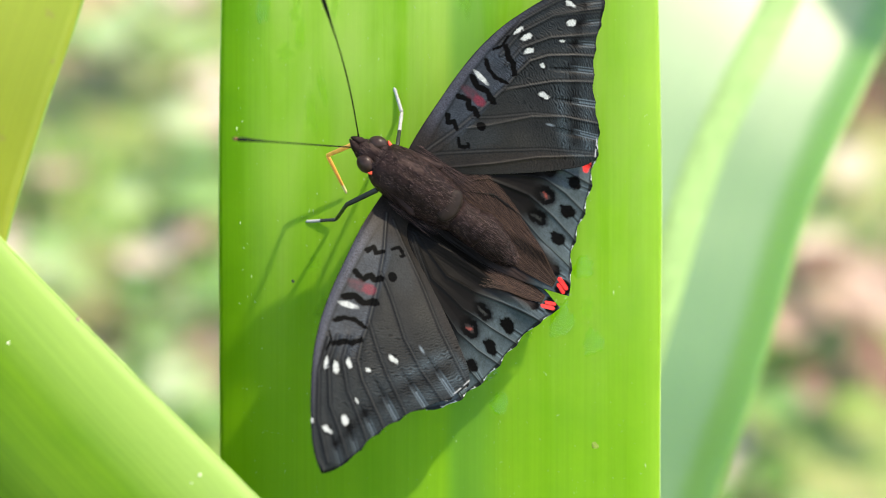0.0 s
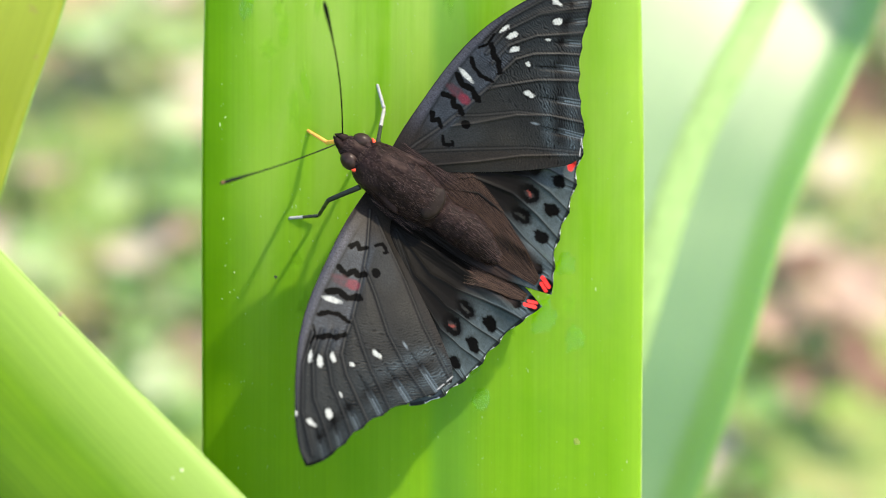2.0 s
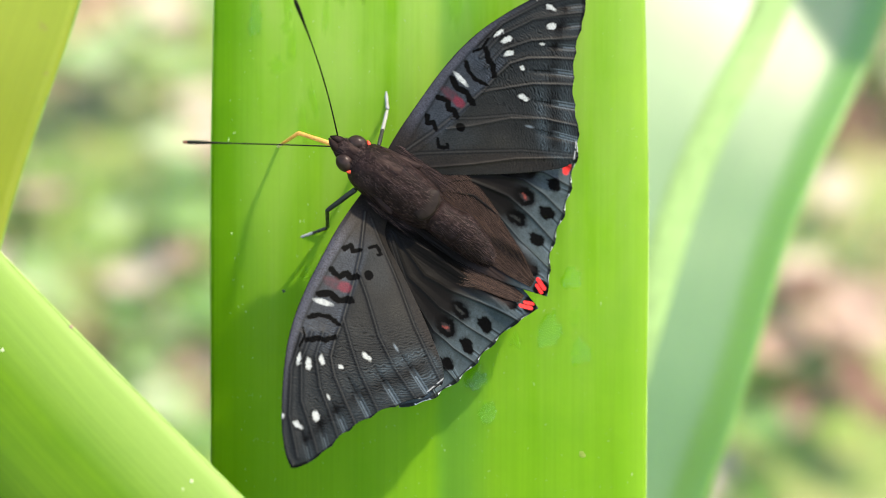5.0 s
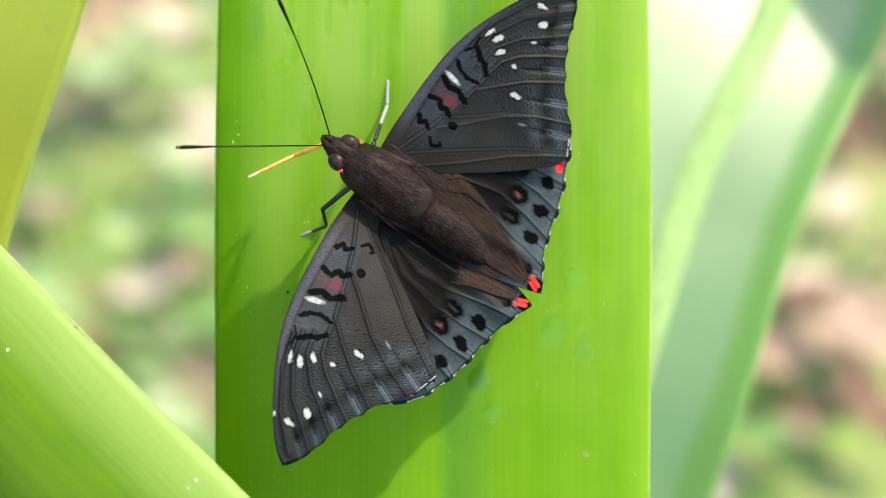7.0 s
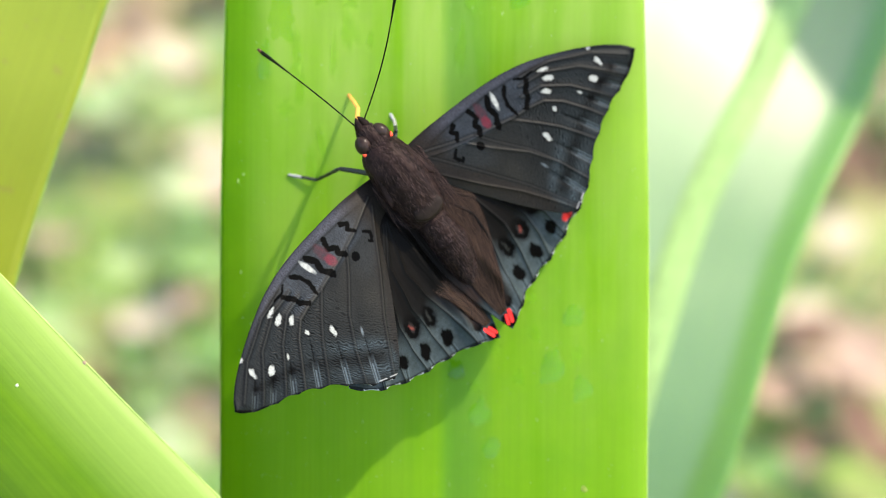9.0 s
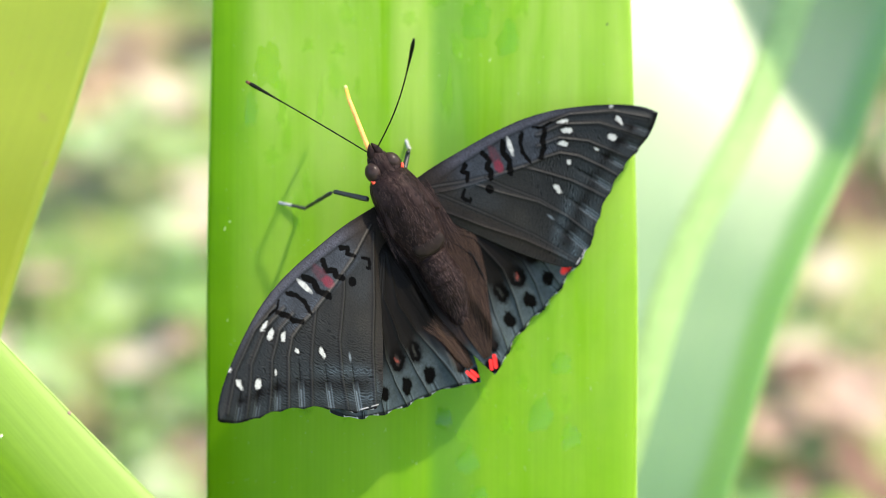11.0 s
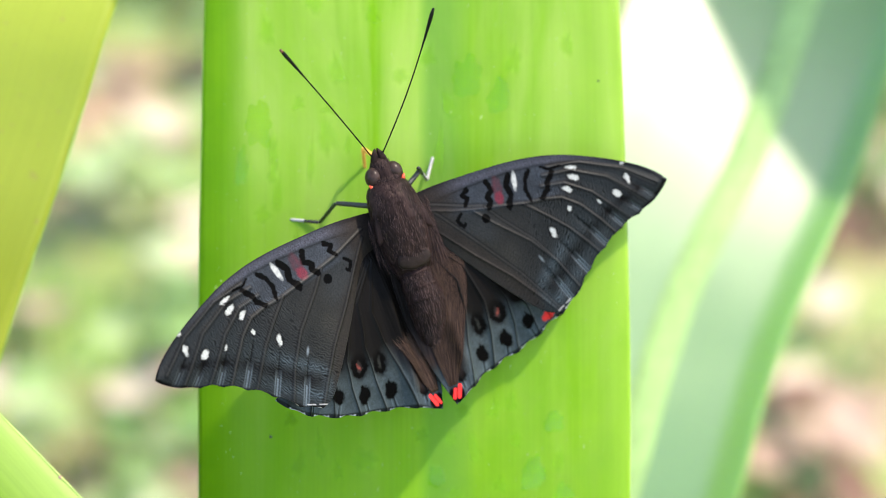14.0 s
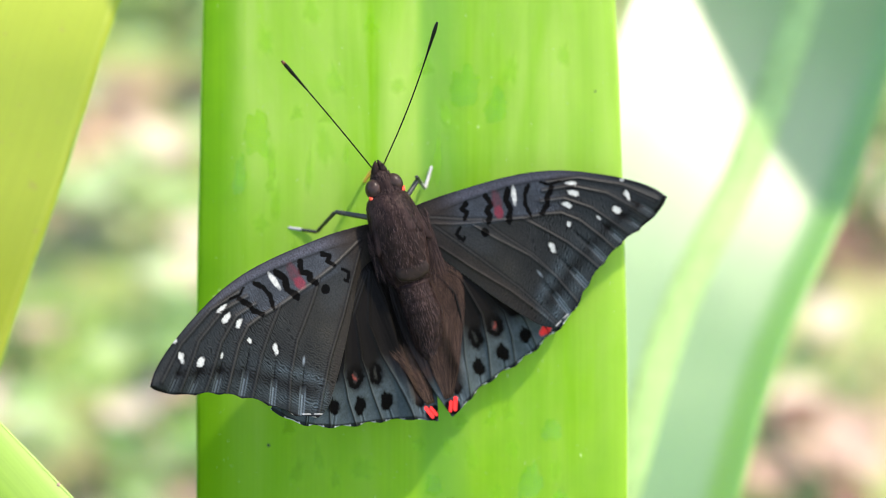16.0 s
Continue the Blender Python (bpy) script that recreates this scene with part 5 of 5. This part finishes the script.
LEG_RIGHT_ROWS = (
    (0.0, (5.07, 3.91, -2.13), (10.32, 4.91, -7.23), (12.95, 7.65, -8.05)),
    (0.5, (5.28, 3.78, -1.98), (10.44, 4.85, -7.10), (13.07, 7.60, -7.87)),
    (1.0, (5.26, 3.99, -2.05), (10.38, 4.99, -7.17), (12.99, 7.71, -7.96)),
    (2.0, (5.17, 4.46, -2.24), (10.19, 5.23, -7.40), (12.81, 7.90, -8.23)),
    (2.5, (5.08, 4.58, -2.29), (10.04, 5.30, -7.44), (12.66, 7.95, -8.27)),
    (3.0, (5.00, 4.59, -2.25), (9.92, 5.32, -7.39), (12.53, 7.97, -8.19)),
    (3.5, (4.97, 4.10, -2.13), (9.83, 4.85, -7.28), (12.44, 7.48, -8.05)),
    (6.0, (5.19, 3.76, -1.97), (11.67, 4.86, -6.78), (14.99, 6.76, -7.25)),
    (7.0, (5.65, 3.83, -1.82), (11.76, 4.64, -6.68), (15.25, 6.68, -7.10)),
    (7.5, (5.37, 4.73, -2.05), (11.03, 5.63, -7.03), (14.29, 7.40, -7.49)),
    (8.0, (5.10, 5.11, -2.29), (8.44, 5.68, -7.76), (10.74, 7.33, -8.45)),
    (8.5, (5.08, 5.74, -2.52), (7.49, 5.83, -8.14), (9.13, 7.15, -8.94)),
    (9.0, (5.69, 5.11, -2.15), (7.82, 5.36, -7.84), (8.29, 6.41, -8.86)),
    (10.0, (6.19, 5.62, -2.36), (8.10, 5.90, -8.16), (8.25, 6.58, -9.21)),
    (12.5, (6.67, 6.04, -1.94), (8.84, 4.65, -7.34), (10.73, 6.42, -8.10)),
    (13.0, (6.53, 5.57, -1.83), (8.60, 4.12, -7.26), (10.33, 5.98, -8.05)),
    (13.5, (6.77, 5.20, -1.55), (8.76, 3.73, -7.01), (10.42, 5.64, -7.76)),
    (14.0, (6.84, 5.37, -1.50), (8.75, 3.76, -6.98), (10.31, 5.71, -7.73)),
    (14.5, (6.50, 5.90, -1.77), (8.34, 3.99, -7.20), (9.81, 5.96, -8.03)),
    (15.0, (6.54, 6.09, -1.88), (8.33, 4.24, -7.33), (9.82, 6.15, -8.17)),
    (15.5, (6.63, 6.06, -1.80), (8.43, 4.37, -7.28), (9.94, 6.23, -8.09)),
    (16.0, (6.76, 5.91, -1.61), (8.64, 4.38, -7.11), (10.17, 6.21, -7.87)),
)


def butterfly_pose(fi, x, y, nose, bank):
    return LEAF @ Matrix.Translation((x * MM, y * MM, 8.9 * MM)) @ Matrix.Rotation(radians(fi), 4, "Z") @ Matrix.Rotation(radians(nose), 4, "X") @ Matrix.Rotation(radians(bank), 4, "Y")


def wing_pose(lift, side):
    """The hinge lies beside the thorax; lift turns the wing about the body's long axis, sweep within its plane."""
    return Matrix.Translation((3 * side * MM, 3 * MM, 0)) @ Matrix.Rotation(radians(-lift * side), 4, "Y") @ Matrix.Rotation(radians(0.8), 4, "Z")


def heading(az, el):
    a, e = radians(az), radians(el)
    return Vector((sin(a) * cos(e), cos(a) * cos(e), sin(e)))


def aimed(origin, axis, way):
    """A pose at origin (mm) that turns axis to way."""
    return Matrix.Translation(Vector(origin) * MM) @ Vector(axis).rotation_difference(way).to_matrix().to_4x4()


def limb(start, end):
    return aimed(start, (0, 0, -1), (Vector(end) - Vector(start)).normalized())


def motions():
    walk(INSECT, [(t, butterfly_pose(fi, x, y, nose, bank)) for t, fi, x, y, nose, left, right, bank in BUTTERFLY_ROWS])
    for side, wings in ((1, RIGHT_WINGS), (-1, LEFT_WINGS)):
        for w in wings:
            walk(w, [(r[0], wing_pose(r[6] if side > 0 else r[5], side)) for r in BUTTERFLY_ROWS])
    walk(FEELER_LEFT, [(t, aimed((0.8, 9.0, 1.6), (0, 1, 0), heading(a, e))) for t, a, e in ANTENNA_LEFT_ROWS])
    walk(FEELER_RIGHT, [(t, aimed((2.3, 9.0, 1.6), (0, 1, 0), heading(a, e))) for t, a, e in ANTENNA_RIGHT_ROWS])
    first, second = [], []
    for t, a, e, b, g in PROBOSCIS_ROWS:
        m = aimed((1.55, 8.9, -0.2), (0, 0, -1), heading(a, e))
        knee = Vector((1.55, 8.9, -0.2)) + heading(a, e) * 6.7
        first.append((t, m))
        second.append((t, m.inverted() @ aimed(knee, (0, 0, -1), heading(b, g))))
    walk(TONGUE, first)
    walk(TONGUE_TIP, second)
    for (femur, tibia, foot, lengths), rows, hip in zip(LEGS, (LEG_LEFT_ROWS, LEG_RIGHT_ROWS), ((-1.2, 3.4, -0.4), (3.2, 3.4, -0.4))):
        a, b, c = [], [], []
        for t, knee, ankle, toe in rows:
            m = limb(Vector(knee) + (Vector(hip) - Vector(knee)).normalized() * lengths[0], knee)
            a.append((t, m))
            b.append((t, m.inverted() @ limb(Vector(ankle) + (Vector(knee) - Vector(ankle)).normalized() * lengths[1], ankle)))
            c.append((t, m.inverted() @ limb(ankle, toe)))
        walk(femur, a)
        walk(tibia, b)
        walk(foot, c)


# ---- the place ----
ground()
grass()
herbs()
plant()
DROPS = (0, 1, 2, 4, 5, 6, 9, 11, 20, 22)
for i, (x, y, w, h) in enumerate(((17.4, -2.2, 2.6, 3.0), (14.9, -8.6, 3.0, 4.6), (18.6, -11.5, 2.4, 3.2), (12.5, -4.5, 1.8, 2.4), (5.5, -14.6, 2.4, 3.2), (7.0, -19.0, 2.2, 2.6),
                                  (2.4, -9.2, 2.0, 2.6), (17.9, -7.0, 2.0, 3.4), (10.5, -10.0, 1.8, 2.6), (-20.1, 36.0, 3.4, 6.0), (-18.2, 32.5, 1.6, 5.0), (-22.2, 30.5, 1.4, 5.0),
                                  (-19.6, 24.5, 2.2, 2.6), (-17.6, 27.0, 1.5, 6.0), (-10.1, 43.1, 2.2, 5.0), (-11.4, 34.5, 2.6, 6.0), (-15.0, 38.5, 1.8, 2.4), (-13.4, 31.0, 1.0, 7.0),
                                  (-11.0, 38.0, 2.4, 2.2), (3.0, 33.0, 1.6, 8.0), (6.5, 42.0, 3.4, 5.0), (4.0, 38.5, 1.8, 4.0), (10.5, 39.5, 2.6, 4.4), (1.5, 44.5, 2.6, 3.6), (12.5, 44.0, 2.0, 4.4),
                                  (-13.2, 52, 2.4, 4.4), (-18.3, 29.5, 1.4, 3.4), (-19, 48.0, 2.4, 5.0), (-5.6, 50, 2.0, 3.0), (-16.4, 17.5, 1.6, 6.0), (-14.9, 20.0, 1.2, 5.0),
                                  (-2.0, 42.2, 2.4, 2.5), (-8.7, 33.3, 1.0, 2.8), (19.3, 46.0, 1.8, 3.5), (-16.0, -1.5, 1.7, 2.4), (-14.9, -7.2, 2.0, 3.8), (-12.3, -5.2, 1.4, 4.9),
                                  (-10.1, -8.1, 1.4, 2.8), (-6.7, -6.9, 3.9, 3.1), (0.5, -3.8, 1.8, 2.4), (4.2, -4.1, 1.8, 2.5), (7.1, -5.3, 2.1, 4.5), (9.8, -0.5, 1.7, 2.8),
                                  (11.9, 0.4, 1.5, 2.8), (5.9, -0.8, 2.1, 2.2), (4.7, -11.3, 2.1, 1.8))):
    water_mark(x, y, w, h, i + 1, 0.22 if i in DROPS else 0.0)
leaf_dust()
fleck("dark_speck", *on_blade(-18.6, -4.0, 0.22), M_SPOT, "tiny dark speck stuck to the leaf")
fleck("leaf_scar", *on_blade(18.9, -24.4, 0.42), M_SCAR, "small dry pale scar on the leaf")
fleck("dark_speck", *on_blade(23.3, 41.2, 0.16), M_SPOT, "tiny brown speck stuck to the leaf")
for x, y, r in ((-31.75, -27.07, 0.17), (-30.70, -29.16, 0.11), (-53.15, -12.02, 0.17)):
    fleck("scurf_speck", *near_spot(x, y, r), M_SCURF, "pale speck of scurf on the slanting leaf", 0.6)
fleck("leaf_nick", *near_spot(-44.6, -8.18, 0.26), M_TAN, "small brown nick at the leaf's edge", 0.5)
litter()
INSECT, RIGHT_WINGS, LEFT_WINGS, FEELER_LEFT, FEELER_RIGHT, TONGUE, TONGUE_TIP, LEGS = butterfly()
motions()
